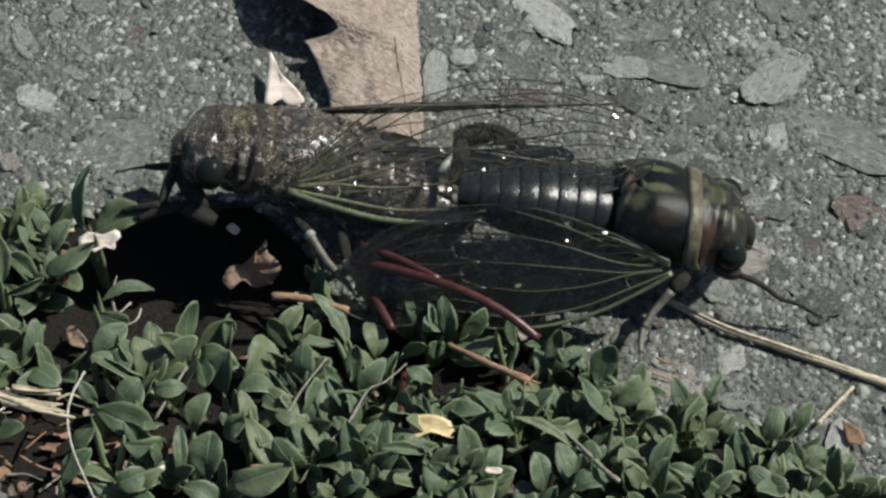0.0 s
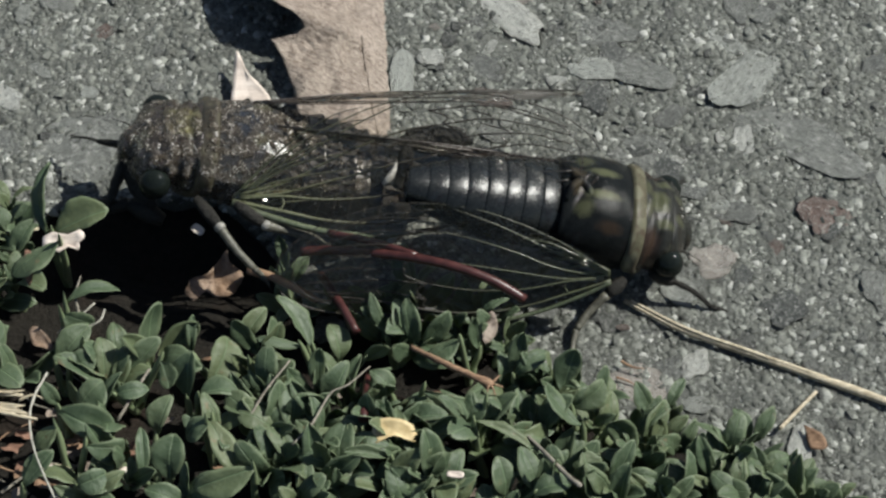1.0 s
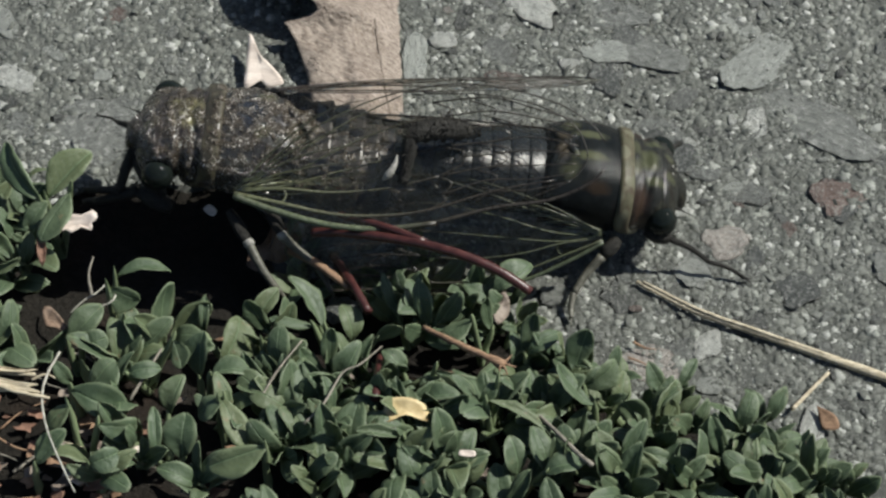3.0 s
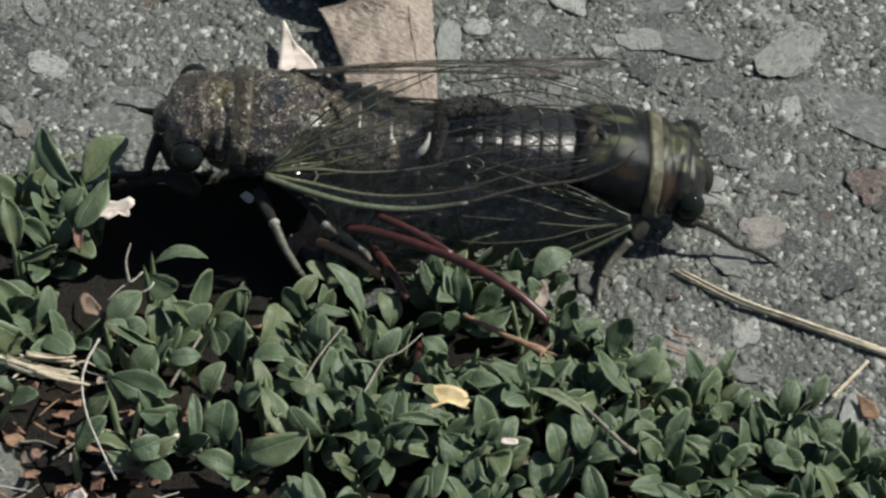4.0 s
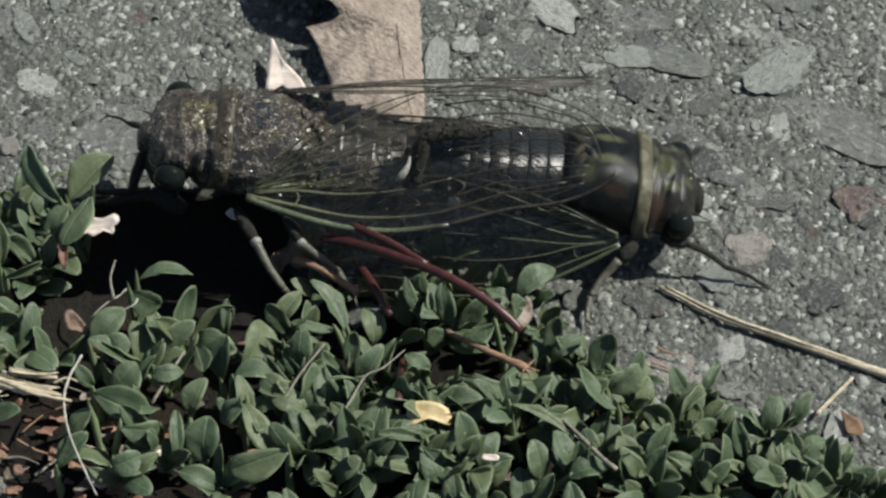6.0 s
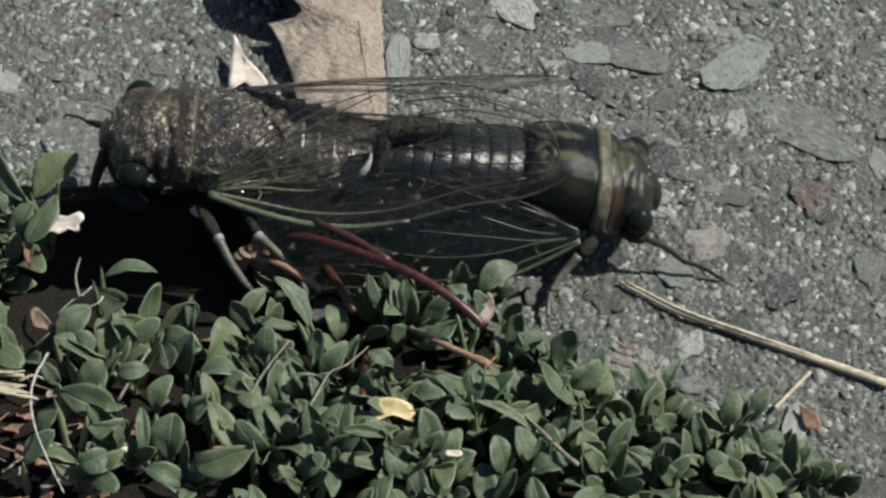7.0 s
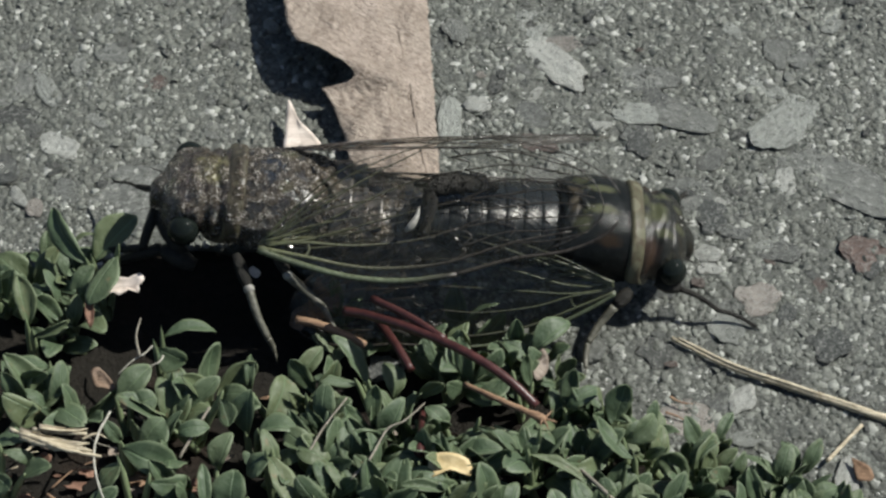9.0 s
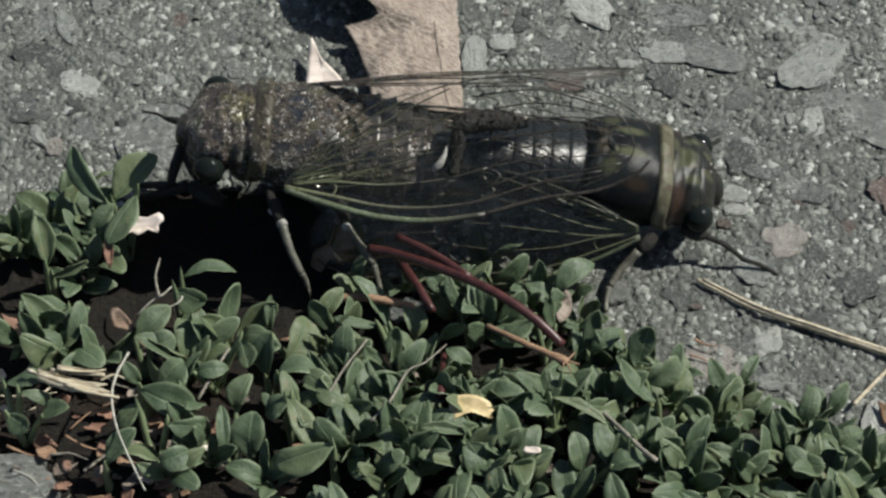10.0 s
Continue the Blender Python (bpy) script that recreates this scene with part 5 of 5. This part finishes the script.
flake("leaf_scrap", "pale dry leaf scrap standing on the asphalt", [(-16.5, 26.9, 2.6), (-16.0, 26.6, 2.6), (-14.9, 24.1, 2.2), (-13.7, 23.0, 1.7), (-12.1, 20.8, 1.2), (-13.9, 20.2, 0.8), (-14.8, 21.1, 1.0), (-16.6, 20.1, 0.8), (-16.6, 23.7, 1.8)], PALE)
flake("leaf_scrap", "pale torn leaf scrap lying on the weeds", [(-35.4, -5.3, 7.6), (-34.2, -4.9, 8.0), (-32.6, -5.2, 8.0), (-31.2, -4.7, 8.2), (-30.7, -5.6, 8.0), (-31.2, -6.0, 7.6), (-31.3, -6.8, 7.2), (-32.4, -6.5, 7.4), (-33.5, -7.0, 7.0), (-34.2, -6.7, 7.2), (-35.3, -6.9, 7.0)], PALE, curl=0.6, steps=2)
flake("leaf_scrap", "brown crumpled scrap at the rim of the hollow", [(-36.2, -15.6, 4.6), (-35.2, -15.4, 5.0), (-33.6, -17.0, 4.6), (-33.2, -17.9, 4.0), (-34.6, -17.6, 4.2), (-35.4, -17.2, 4.0)], SCRAP, curl=0.6, steps=2)
stalk("dry_fibre", "pale frayed root fibre over the hollow", [(-33.0, -16.3, 5.0), (-31.6, -15.0, 5.6), (-30.4, -14.2, 5.8), (-29.2, -12.9, 6.0)], (0.07, 0.12), FIBRE, "fibre", n=5, wobble=0.6)
stalk("dry_fibre", "pale frayed root fibre over the hollow", [(-31.2, -16.6, 5.4), (-29.8, -16.0, 5.8), (-28.4, -15.4, 6.2), (-28.0, -13.9, 6.2)], (0.07, 0.13), FIBRE, "fibre", n=5, wobble=0.6)
stalk("dry_stalk", "thin grey stalk rising from the hollow", [(-30.9, -13.6, 4.5), (-31.4, -11.6, 5.6), (-31.0, -9.6, 6.4)], (0.2, 0.1), GREYTWIG, n=6, wobble=0.3)
flake("leaf_scrap", "brown shaded leaf scrap hanging in the weeds", [(-37.2, -6.6, 7.0), (-36.5, -6.9, 7.0), (-36.2, -8.6, 6.0), (-36.6, -10.0, 5.0), (-37.2, -9.0, 6.0)], RUST, curl=0.35, steps=2)
flake("leaf_scrap", "pale dry leaf scrap in the sun", [(-19.6, -2.4, 6.0), (-18.9, -2.0, 6.4), (-18.0, -2.6, 6.0), (-18.4, -3.1, 5.6), (-19.1, -2.9, 5.8)], PALE, curl=0.35, steps=2)
brown_scrap = flake("leaf_scrap", "brown torn leaf scrap in the shade", [(-20.0, -6.8, 2.2), (-19.0, -5.6, 3.0), (-17.5, -5.3, 3.2), (-16.3, -4.2, 3.8), (-15.2, -3.0, 4.6), (-14.9, -4.3, 4.0), (-13.5, -5.3, 3.0), (-14.5, -7.0, 2.0), (-16.3, -7.3, 1.4), (-17.7, -7.0, 2.4), (-19.0, -7.7, 1.6)], SCRAP, 0.14, 0.9)
flake("leaf_scrap", "brown dead leaf scrap among the weeds", [(12.8, -11.7, 4.0), (13.9, -12.3, 4.5), (14.3, -13.6, 3.0), (13.0, -15.5, 3.0), (12.4, -14.4, 4.0)], BROWN)
flake("leaf_scrap", "brown dead leaf scrap at the edge of the weeds", [(47.2, -24.0, 1.0), (48.8, -25.3, 1.5), (49.3, -26.8, 1.0), (47.6, -26.6, 0.6)], TWIG)
flake("leaf_scrap", "white chip between the leaves", [(9.0, -35.0, 8.0), (10.5, -35.3, 8.0), (10.4, -35.9, 8.0), (8.9, -35.6, 8.0)], PALE)
stalk("dry_straw", "broken pale straw lying on the weeds", [(-39.7, -28.5, 9.5), (-36.9, -29.8, 9.8), (-33.2, -30.1, 9.0)], (0.3, 0.16), STRAW, "straw", n=5, wobble=0.7)
stalk("dry_straw", "thin pale straw lying on the weeds", [(-43.2, -26.7, 9.0), (-40.0, -28.2, 9.5), (-35.3, -28.8, 9.3)], (0.25, 0.2), STRAW, "straw", n=5, wobble=0.7)
flake("split_straw", "flat split straw with a frayed end on the weeds", [(-42.0, -26.7, 9.1), (-39.5, -27.9, 9.6), (-37.0, -28.6, 9.6), (-34.6, -28.9, 9.4), (-35.6, -29.2, 9.4), (-34.0, -29.7, 9.2), (-36.4, -29.6, 9.5), (-38.9, -29.0, 9.7), (-42.2, -27.6, 9.1)], STRAW, 0.2, 0.3, "straw", 1)
flake("split_straw", "short flat splinter of straw on the weeds", [(-40.3, -25.6, 8.3), (-37.4, -26.2, 8.5), (-35.0, -26.1, 8.4), (-36.2, -26.5, 8.3), (-38.4, -26.6, 8.4), (-40.3, -26.2, 8.2)], STRAW, 0.2, 0.3, "straw", 1)


def crumb(x, y, z, size, material, label):
    """A torn bit of dead leaf, tilted any way."""
    tilt = Vector((random.uniform(-0.6, 0.6), random.uniform(-0.6, 0.6)))
    corners = []
    for k in range(9):
        a = 2 * math.pi * (k + random.uniform(-0.35, 0.35)) / 9
        r = size * random.uniform(0.25, 0.8)
        dx, dy = r * math.cos(a), r * math.sin(a) * 0.8
        corners.append((x + dx, y + dy, z + dx * tilt.x + dy * tilt.y))
    flake("leaf_scrap", label, corners, material, curl=size * random.uniform(0.05, 0.25), steps=1)


random.seed(21)
for k in range(150):
    x, y = (random.uniform(-54, -25), random.uniform(-44, -24)) if k < 105 else (random.uniform(-48, 20), random.uniform(-40, -12))
    z = soil_z(x, y) + random.uniform(0.2, 2.6)
    kind = random.choices(("rust", "brown", "twig", "pale"), (45, 28, 17, 10))[0]
    crumb(x, y, z, random.uniform(0.8, 2.6), {"rust": RUST, "brown": BROWN, "twig": TWIG, "pale": PALE}[kind], "pale brown dead leaf crumb among the weeds" if kind == "pale" else "reddish-brown dead leaf crumb among the weeds")
for k in range(46):
    x, y = (random.uniform(-52, -26), random.uniform(-42, -22)) if k < 32 else (random.uniform(-40, 30), random.uniform(-40, -14))
    z = soil_z(x, y) + random.uniform(1.0, 4.0)
    a, ln = random.uniform(-0.9, 0.9), random.uniform(2.5, 6.5)
    p = Vector((x, y, z))
    way = Vector((math.cos(a), math.sin(a), random.uniform(-0.15, 0.15))) * ln
    bend = Vector((-math.sin(a), math.cos(a), 0.3)) * random.uniform(-0.7, 0.7)
    stalk("dry_stalk", "thin dry stalk among the weed litter", [p, p + way * 0.5 + bend, p + way], (random.uniform(0.1, 0.22), 0.07), random.choice((FIBRE, STRAW, TWIG, GREYTWIG)), n=5, wobble=0.4)
RED_AT = (-5.8, -6.5, 6.0)
red_shoot = tagged(new("red_shoot"), "forked red weed stem pushed about by the insects", "stem")
red_shoot.matrix_basis = pose(RED_AT[0] * MM, RED_AT[1] * MM, RED_AT[2] * MM)
part("stem", tube(smooth_line([(-2.4, -1.1, 2.0), (0.7, -2.5, 3.0), (6.2, -6.0, 5.0), (11.6, -9.5, 6.0), (15.8, -12.3, 5.5), (19.0, -14.6, 4.0)], 6), 0.53, 8, None, 0.12), RED, red_shoot)
part("side_stem", tube(smooth_line([(0.7, -0.8, 4.0), (5.0, -4.0, 5.0), (8.9, -7.4, 5.7)], 6), 0.42, 8, None, 0.12), RED, red_shoot)
stalk("red_stalk", "short dark red weed stem", [(-5.1, -7.1, 4.0), (-2.8, -12.4, 6.0), (-0.9, -16.2, 6.0)], (0.5, 0.5), RED, "stem")
stalk("red_stalk", "short dark red weed stem among leaves", [(0.4, -21.3, 5.0), (0.3, -25.6, 7.0), (0.2, -28.5, 7.5)], (0.35, 0.55), RED, "stem")


# ---- stones and grit of the asphalt ----
random.seed(4)
stone(ground, 16.0, 36.6, 11.4, 4.4, -53, "white", 0.40, 0)
stone(ground, 27.2, 34.0, 8.9, 4.8, -5, "mid", 0.15, 1)
stone(ground, 31.6, 27.3, 9.1, 4.3, -17, "mid", 0.10, 2)
stone(ground, 44.5, 26.5, 10.7, 5.5, 49, "pale", 0.32, 3)
stone(ground, 49.6, 17.6, 15.5, 7.4, -33, "mid", 0.24, 4)
stone(ground, 39.0, -1.3, 5.2, 4.6, -24, "pink", 0.50, 5)
stone(ground, 46.3, -7.5, 4.8, 4.7, -11, "dark", 0.50, 6)
stone(ground, 6.5, 29.1, 3.0, 2.9, 2, "white", 0.39, 7)
stone(ground, 21.7, 25.5, 2.3, 1.6, -5, "white", 0.33, 8)
stone(ground, 3.3, 26.0, 8.7, 2.8, 89, "pale", 0.39, 9)
stone(ground, 26.2, 24.8, 4.4, 4.3, -37, "grey", 0.10, 1)
stone(ground, 31.4, 14.7, 6.4, 5.4, 26, "mid", 0.15, 2)
stone(ground, -43.9, 21.8, 5.3, 3.2, -29, "white", 0.36, 3)
stone(ground, -33.8, 22.8, 2.0, 2.3, 2, "pale", 0.28, 4)
stone(ground, -46.3, 31.1, 8.3, 2.3, -63, "pale", 0.28, 5)
stone(ground, -34.3, 13.8, 10.2, 8.8, 34, "mid", 0.2, 6)
stone(ground, -42.6, 14.6, 3.2, 4.1, 2, "grey", 0.15, 7)
stone(ground, -47.9, 13.4, 3.4, 1.5, -61, "white", 0.33, 8)
stone(ground, -45.9, 11.9, 2.1, 2.6, 2, "pink", 0.28, 9)
stone(ground, -42.7, 34.9, 2.2, 3.0, 2, "pale", 0.28, 0)
stone(ground, -50.7, 32.8, 6.8, 8.4, 2, "mid", 0.10, 1)
stone(ground, 33.3, 5.8, 3.4, 2.4, -11, "white", 0.5, 2)
stone(ground, 33.4, 3.5, 2.8, 2.0, -5, "white", 0.45, 4)
stone(ground, 35.6, 13.9, 1.8, 1.5, 2, "white", 0.22, 4)
stone(ground, 12.9, 28.7, 1.8, 2.4, 2, "white", 0.28, 5)
stone(ground, 19.4, -8.9, 3.2, 3.0, 73, "mid", 0.95, 9)
stone(ground, 29.6, -18.0, 5.8, 5.2, -23, "pink", 0.22, 7)
stone(ground, 33.1, -16.5, 4.6, 4.0, 25, "grey", 0.12, 8)
stone(ground, 41.6, 6.3, 5.8, 3.0, -9, "mid", 0.10, 9)
stone(ground, 46.6, -26.8, 7.7, 2.6, 77, "white", 0.50, 9)
stone(ground, 52.2, 5.7, 5.8, 5.5, 2, "red", 0.12, 1)
stone(ground, -45.6, -36.4, 12.0, 6.4, 7, "mid", 2.60, 0)
stone(ground, 14.0, 22.7, 4.7, 2.7, -12, "red", 0.07, 3)
stone(ground, -4.1, -11.3, 3.8, 3.8, 14, "dark", 0.50, 4)
stone(ground, 31.8, -8.8, 6.0, 4.0, 54, "grey", 0.12, 5)
stone(ground, 26.8, -9.0, 3.8, 3.9, 1, "grey", 0.12, 6)
stone(ground, 21.1, 35.3, 2.7, 2.8, 2, "grey", 0.10, 7)
stone(ground, 47.3, 37.9, 4.1, 3.8, 2, "grey", 0.10, 8)
stone(ground, -4.2, 29.9, 2.7, 3.7, 2, "grey", 0.07, 0)
stone(ground, 11.5, 35.0, 5.1, 3.6, 28, "grey", 0.10, 1)
stone(ground, 36.7, 9.9, 4.6, 3.4, -25, "grey", 0.10, 2)
stone(ground, -24.9, 24.4, 3.6, 2.6, -24, "mid", 0.10, 3)
stone(ground, -39.8, 26.2, 3.0, 2.0, -35, "pale", 0.17, 4)
stone(ground, -32.9, 31.9, 2.7, 3.7, 2, "red", 0.07, 5)
stone(ground, -30.4, 18.0, 4.0, 4.4, 2, "grey", 0.10, 6)
stone(ground, -51.0, 18.7, 4.0, 3.5, 2, "grey", 0.10, 7)
stone(ground, 28.2, 9.7, 3.3, 3.4, 2, "grey", 0.07, 8)
stone(ground, 40.9, -12.5, 3.8, 3.0, 13, "grey", 0.10, 9)
stone(ground, 36.0, -20.8, 3.0, 2.2, 1, "pale", 0.17, 0)
random.seed(5)
for k in range(290):
    x, y = random.uniform(-62, 66), random.uniform(-24, 62)
    if y < edge_y(x) + 1:
        continue
    size = 0.9 + 3.6 * random.random() ** 2.2
    kind = random.choices(("grey", "mid", "dark", "pale", "white", "pink", "red"), (30, 20, 16, 18, 5, 7, 4))[0]
    stone(ground, x, y, size * random.uniform(1.0, 1.6), size * random.uniform(0.6, 1.0), random.uniform(0, 180), kind, random.uniform(0.08, 0.42))
grit(84000, 3)


# ---- what moves ----
def motions():
    def body(ob, at, turn, rows):
        walk(ob, [(t, pose((at[0] + x) * MM, (at[1] + y) * MM, (at[2] + z) * MM, roll, pitch, yaw) @ turn) for t, x, y, z, yaw, pitch, roll in rows])

    def steadied(ob, share, at, turn, rows):
        """A wing that rests on what is below it: it takes only a share of its body's turning."""
        thing, rest = ob.parent.matrix_basis.copy(), ob.matrix_basis.copy()
        out = []
        for t, x, y, z, yaw, pitch, roll in rows:
            now = (pose(0, 0, 0, roll, pitch, yaw) @ turn).to_quaternion()
            turned = now @ thing.to_quaternion().inverted()
            part_turn = Quaternion().slerp(turned, share)
            q = now.inverted() @ part_turn @ (thing @ rest).to_quaternion()
            out.append((t, Matrix.LocRotScale(rest.translation, q, None)))
        walk(ob, out)

    for w, share in zip(dusty_wings, (0.3, 0.3, 0.5)):
        steadied(w, share, LEFT_AT, LEFT_TURN, LEFT_ROWS)
    body(dusty, LEFT_AT, LEFT_TURN, LEFT_ROWS)
    body(smooth, RIGHT_AT, RIGHT_TURN, RIGHT_ROWS)
    def swung(ob, knee, rows, at, turn, body_rows):
        """A leg of the furry insect that reaches about: it swings round the line of sight, its knee at given places."""
        rest = pose(at[0] * MM, at[1] * MM, at[2] * MM) @ turn
        poses = {t: pose((at[0] + x) * MM, (at[1] + y) * MM, (at[2] + z) * MM, roll, pitch, yaw) @ turn for t, x, y, z, yaw, pitch, roll in body_rows}
        out = []
        for t, x, y, z, angle in rows:
            there = Matrix.Translation(Vector((x, y, z)) * MM) @ Matrix.Rotation(radians(angle), 4, Vector((0, 0.617, -0.787))) @ Matrix.Translation(Vector(knee) * -MM)
            out.append((t, poses[t].inverted() @ there @ rest))
        walk(ob, sorted([*out, (4, Matrix()), (5.5, Matrix())], key=lambda row: row[0]))

    swung(first_leg, *FIRST_LEG, LEFT_AT, LEFT_TURN, LEFT_ROWS)
    swung(second_leg, *SECOND_LEG, LEFT_AT, LEFT_TURN, LEFT_ROWS)
    for shoot, foot, rows in ((bent_shoot, (-36.2, -2.1, 0), BENT_ROWS), (pushed_shoot, (-28.1, -15.1, 0), PUSHED_ROWS)):
        there, back = Matrix.Translation(Vector(foot) * MM), Matrix.Translation(Vector(foot) * -MM)
        walk(shoot, [(t, there @ pose(x * MM, y * MM, z * MM, lean, 0, yaw) @ back) for t, x, y, z, lean, yaw in rows])
    walk(loose_twig, [(t, pose(x * MM, y * MM, z * MM, 0, 0, yaw)) for t, x, y, z, yaw in TWIG_ROWS])
    walk(brown_scrap, [(t, pose(x * MM, y * MM, z * MM, 0, 0, yaw)) for t, x, y, z, yaw in SCRAP_ROWS])
    walk(red_shoot, [(t, pose((RED_AT[0] + x) * MM, (RED_AT[1] + y) * MM, (RED_AT[2] + z) * MM, 0, 0, yaw)) for t, x, y, z, yaw in RED_ROWS])


LEFT_ROWS = [
    (0, 3.26, 1.13, -1.79, 3.2, 7.5, -19.7),
    (0.5, 2.41, 0.89, -0.47, 5.2, 4.9, -14.3),
    (1, 1.33, 1.98, -1.74, 2.7, 4.7, -2.9),
    (1.5, 2.10, 1.19, -1.19, -0.9, -1.9, -4.9),
    (2, 2.18, -1.35, -0.96, -5.1, -4.3, 1.1),
    (2.5, 1.85, -1.06, -0.21, -4.1, -2.6, 2.9),
    (4, -0.00, -0.10, 0.27, -0.2, 0.1, 0.1),
    (4.5, 0.00, 0.00, 0.00, 0.0, 0.0, 0.0),
    (5, -0.25, -0.35, -0.02, -1.1, -0.6, 2.4),
    (5.5, -0.16, 0.11, -0.33, -1.5, -1.0, 1.7),
    (6, -0.12, -0.03, -0.18, -1.4, -0.6, 3.8),
    (7.5, -0.59, 0.43, -0.67, -0.4, 0.5, 2.4),
    (8, -0.65, 0.04, -0.26, -1.8, 0.7, 2.6),
    (8.5, -1.48, 0.80, -0.05, -0.5, 1.2, -0.1),
    (9, -1.34, 0.13, 0.03, -0.5, 1.3, -0.9),
    (9.5, -0.26, -0.45, 0.56, -0.3, 1.2, 0.2),
    (10, -0.55, 0.08, 0.66, -1.2, 0.0, 2.5),
]
RIGHT_ROWS = [
    (0, 5.83, -3.93, 0.40, -0.8, -1.2, -8.6),
    (0.5, 5.59, -3.45, 0.84, -5.1, -0.2, -0.9),
    (1, 3.24, -2.87, -0.09, -0.1, 5.6, 1.8),
    (1.5, 3.51, -3.10, 0.21, -2.1, 2.8, 3.8),
    (2, 2.16, -1.84, 0.48, -3.2, 3.4, 0.9),
    (2.5, 1.59, -1.01, 0.03, -1.0, -0.5, -1.1),
    (4, -0.13, 0.12, -0.07, 0.3, 0.1, 1.1),
    (4.5, 0.00, 0.00, 0.00, 0.0, 0.0, 0.0),
    (5, 0.09, -0.36, 0.05, 0.0, 0.1, -1.2),
    (5.5, 0.25, -0.22, -0.12, -0.5, -0.5, -0.6),
    (6, 0.39, -0.30, -0.21, -0.5, -0.1, -1.5),
    (7.5, 0.12, -0.52, 0.30, 0.9, 1.0, -0.5),
    (8, -0.05, -0.20, -0.07, 0.4, 0.8, -1.5),
    (8.5, -0.93, 0.35, 0.06, 1.7, 1.0, -2.1),
    (9, -1.78, 0.39, -0.00, 1.4, 0.4, 0.2),
    (9.5, -1.41, 0.51, -0.38, 0.1, 1.3, 2.6),
    (10, -1.37, 0.36, -0.37, -1.5, 1.1, 0.7),
]
FIRST_LEG = (-15.5, -7.8, 8.0), [(0, -10.1, -6.0, 9.4, -8), (0.5, -11.0, -6.0, 9.4, -13), (1, -16.0, -5.3, 9.9, -12), (1.5, -15.2, -6.7, 8.8, 15), (2, -14.8, -8.1, 7.7, 0), (2.5, -13.8, -8.6, 7.3, -5), (6, -15.8, -7.9, 7.9, -3), (7.5, -15.9, -7.9, 7.9, -3), (8.5, -15.8, -7.9, 7.9, -6), (9, -19.0, -7.1, 8.6, 7), (9.5, -17.9, -7.2, 8.5, 19), (10, -17.6, -6.6, 9.0, 7)]
SECOND_LEG = (-9.9, -7.8, 8.0), [(0, -6.0, -8.3, 7.5, 22), (0.5, -9.2, -4.8, 10.4, 20), (1, -11.0, -5.1, 10.1, -22), (1.5, -7.4, -5.9, 9.4, -26), (2, -9.2, -7.0, 8.6, 0), (2.5, -10.6, -7.4, 8.3, 8), (6, -10.9, -7.9, 7.9, 3), (7.5, -11.3, -7.5, 8.2, 8), (8.5, -10.3, -7.7, 8.1, 9), (9, -14.7, -5.9, 9.6, 7), (9.5, -11.0, -7.9, 7.9, 12), (10, -10.5, -6.8, 8.8, 20)]
TWIG_ROWS = [(0, -14.1, -11.1, 5.0, -13), (0.5, -14.2, -10.8, 5.0, -15), (1, -13.0, -7.3, 5.0, -28), (1.5, -12.9, -6.2, 5.0, -34), (2, -12.0, -6.2, 5.0, -35), (2.5, -9.8, -6.6, 5.0, -38), (4.5, -11.3, -7.8, 5.0, -33), (7.5, -11.8, -7.9, 5.0, -33), (8.5, -12.2, -8.9, 5.0, -26), (9, -13.8, -8.5, 5.0, -25), (9.5, -11.7, -13.2, 5.0, -12), (10, -11.3, -13.7, 5.0, -9)]
SCRAP_ROWS = [(0, 0, 0, 0, 0), (0.5, 0.3, -0.5, 0, 1), (1, -0.6, -0.2, 0, 4), (1.3, -0.5, 1.0, 0, 8), (1.6, 0.5, 4.5, -0.3, 14), (2, 1.5, 6.5, -0.6, 20), (10, 1.5, 6.5, -0.6, 20)]
BENT_ROWS = [(0, 2.2, -1.5, -0.5, 8, -38), (1.0, 2.0, -1.5, -0.5, 8, -34), (1.5, 1.5, -0.8, 0, 5, -20), (2, 0, 0, 0, 0, 0), (10, 0, 0, 0, 0, 0)]
PUSHED_ROWS = [(0, -3.6, -0.8, 0, 0, 8), (1.0, -3.4, -0.8, 0, 0, 8), (1.5, -3.2, -0.6, 0, 0, 6), (2, -1.6, -0.3, 0, 0, 3), (2.5, 0, 0, 0, 0, 0), (10, 0, 0, 0, 0, 0)]
RED_ROWS = [
    (0, 0.4, 0.3, -1.0, 4),
    (0.5, 2.6, 0.6, -1.0, -9),
    (1, 0.7, 1.6, -0.5, 15),
    (1.5, 5.5, 1.6, 0.0, 29),
    (2, 7.0, -1.0, 0.0, 1),
    (2.5, 0.7, 1.6, 0.0, 15),
    (4, 0.6, -0.5, 0, 0),
    (4.5, 0, 0, 0, 0),
    (6, -0.3, 0.3, 0, 0),
    (7.5, -0.3, 0.7, 0, 0),
    (8.5, 0.1, 1.3, 0, 0),
    (9, -0.1, -2.1, 0, -2),
    (9.5, -0.1, -2.2, 0, -2),
    (10, 0.3, -1.7, 0, -2),
]
motions()
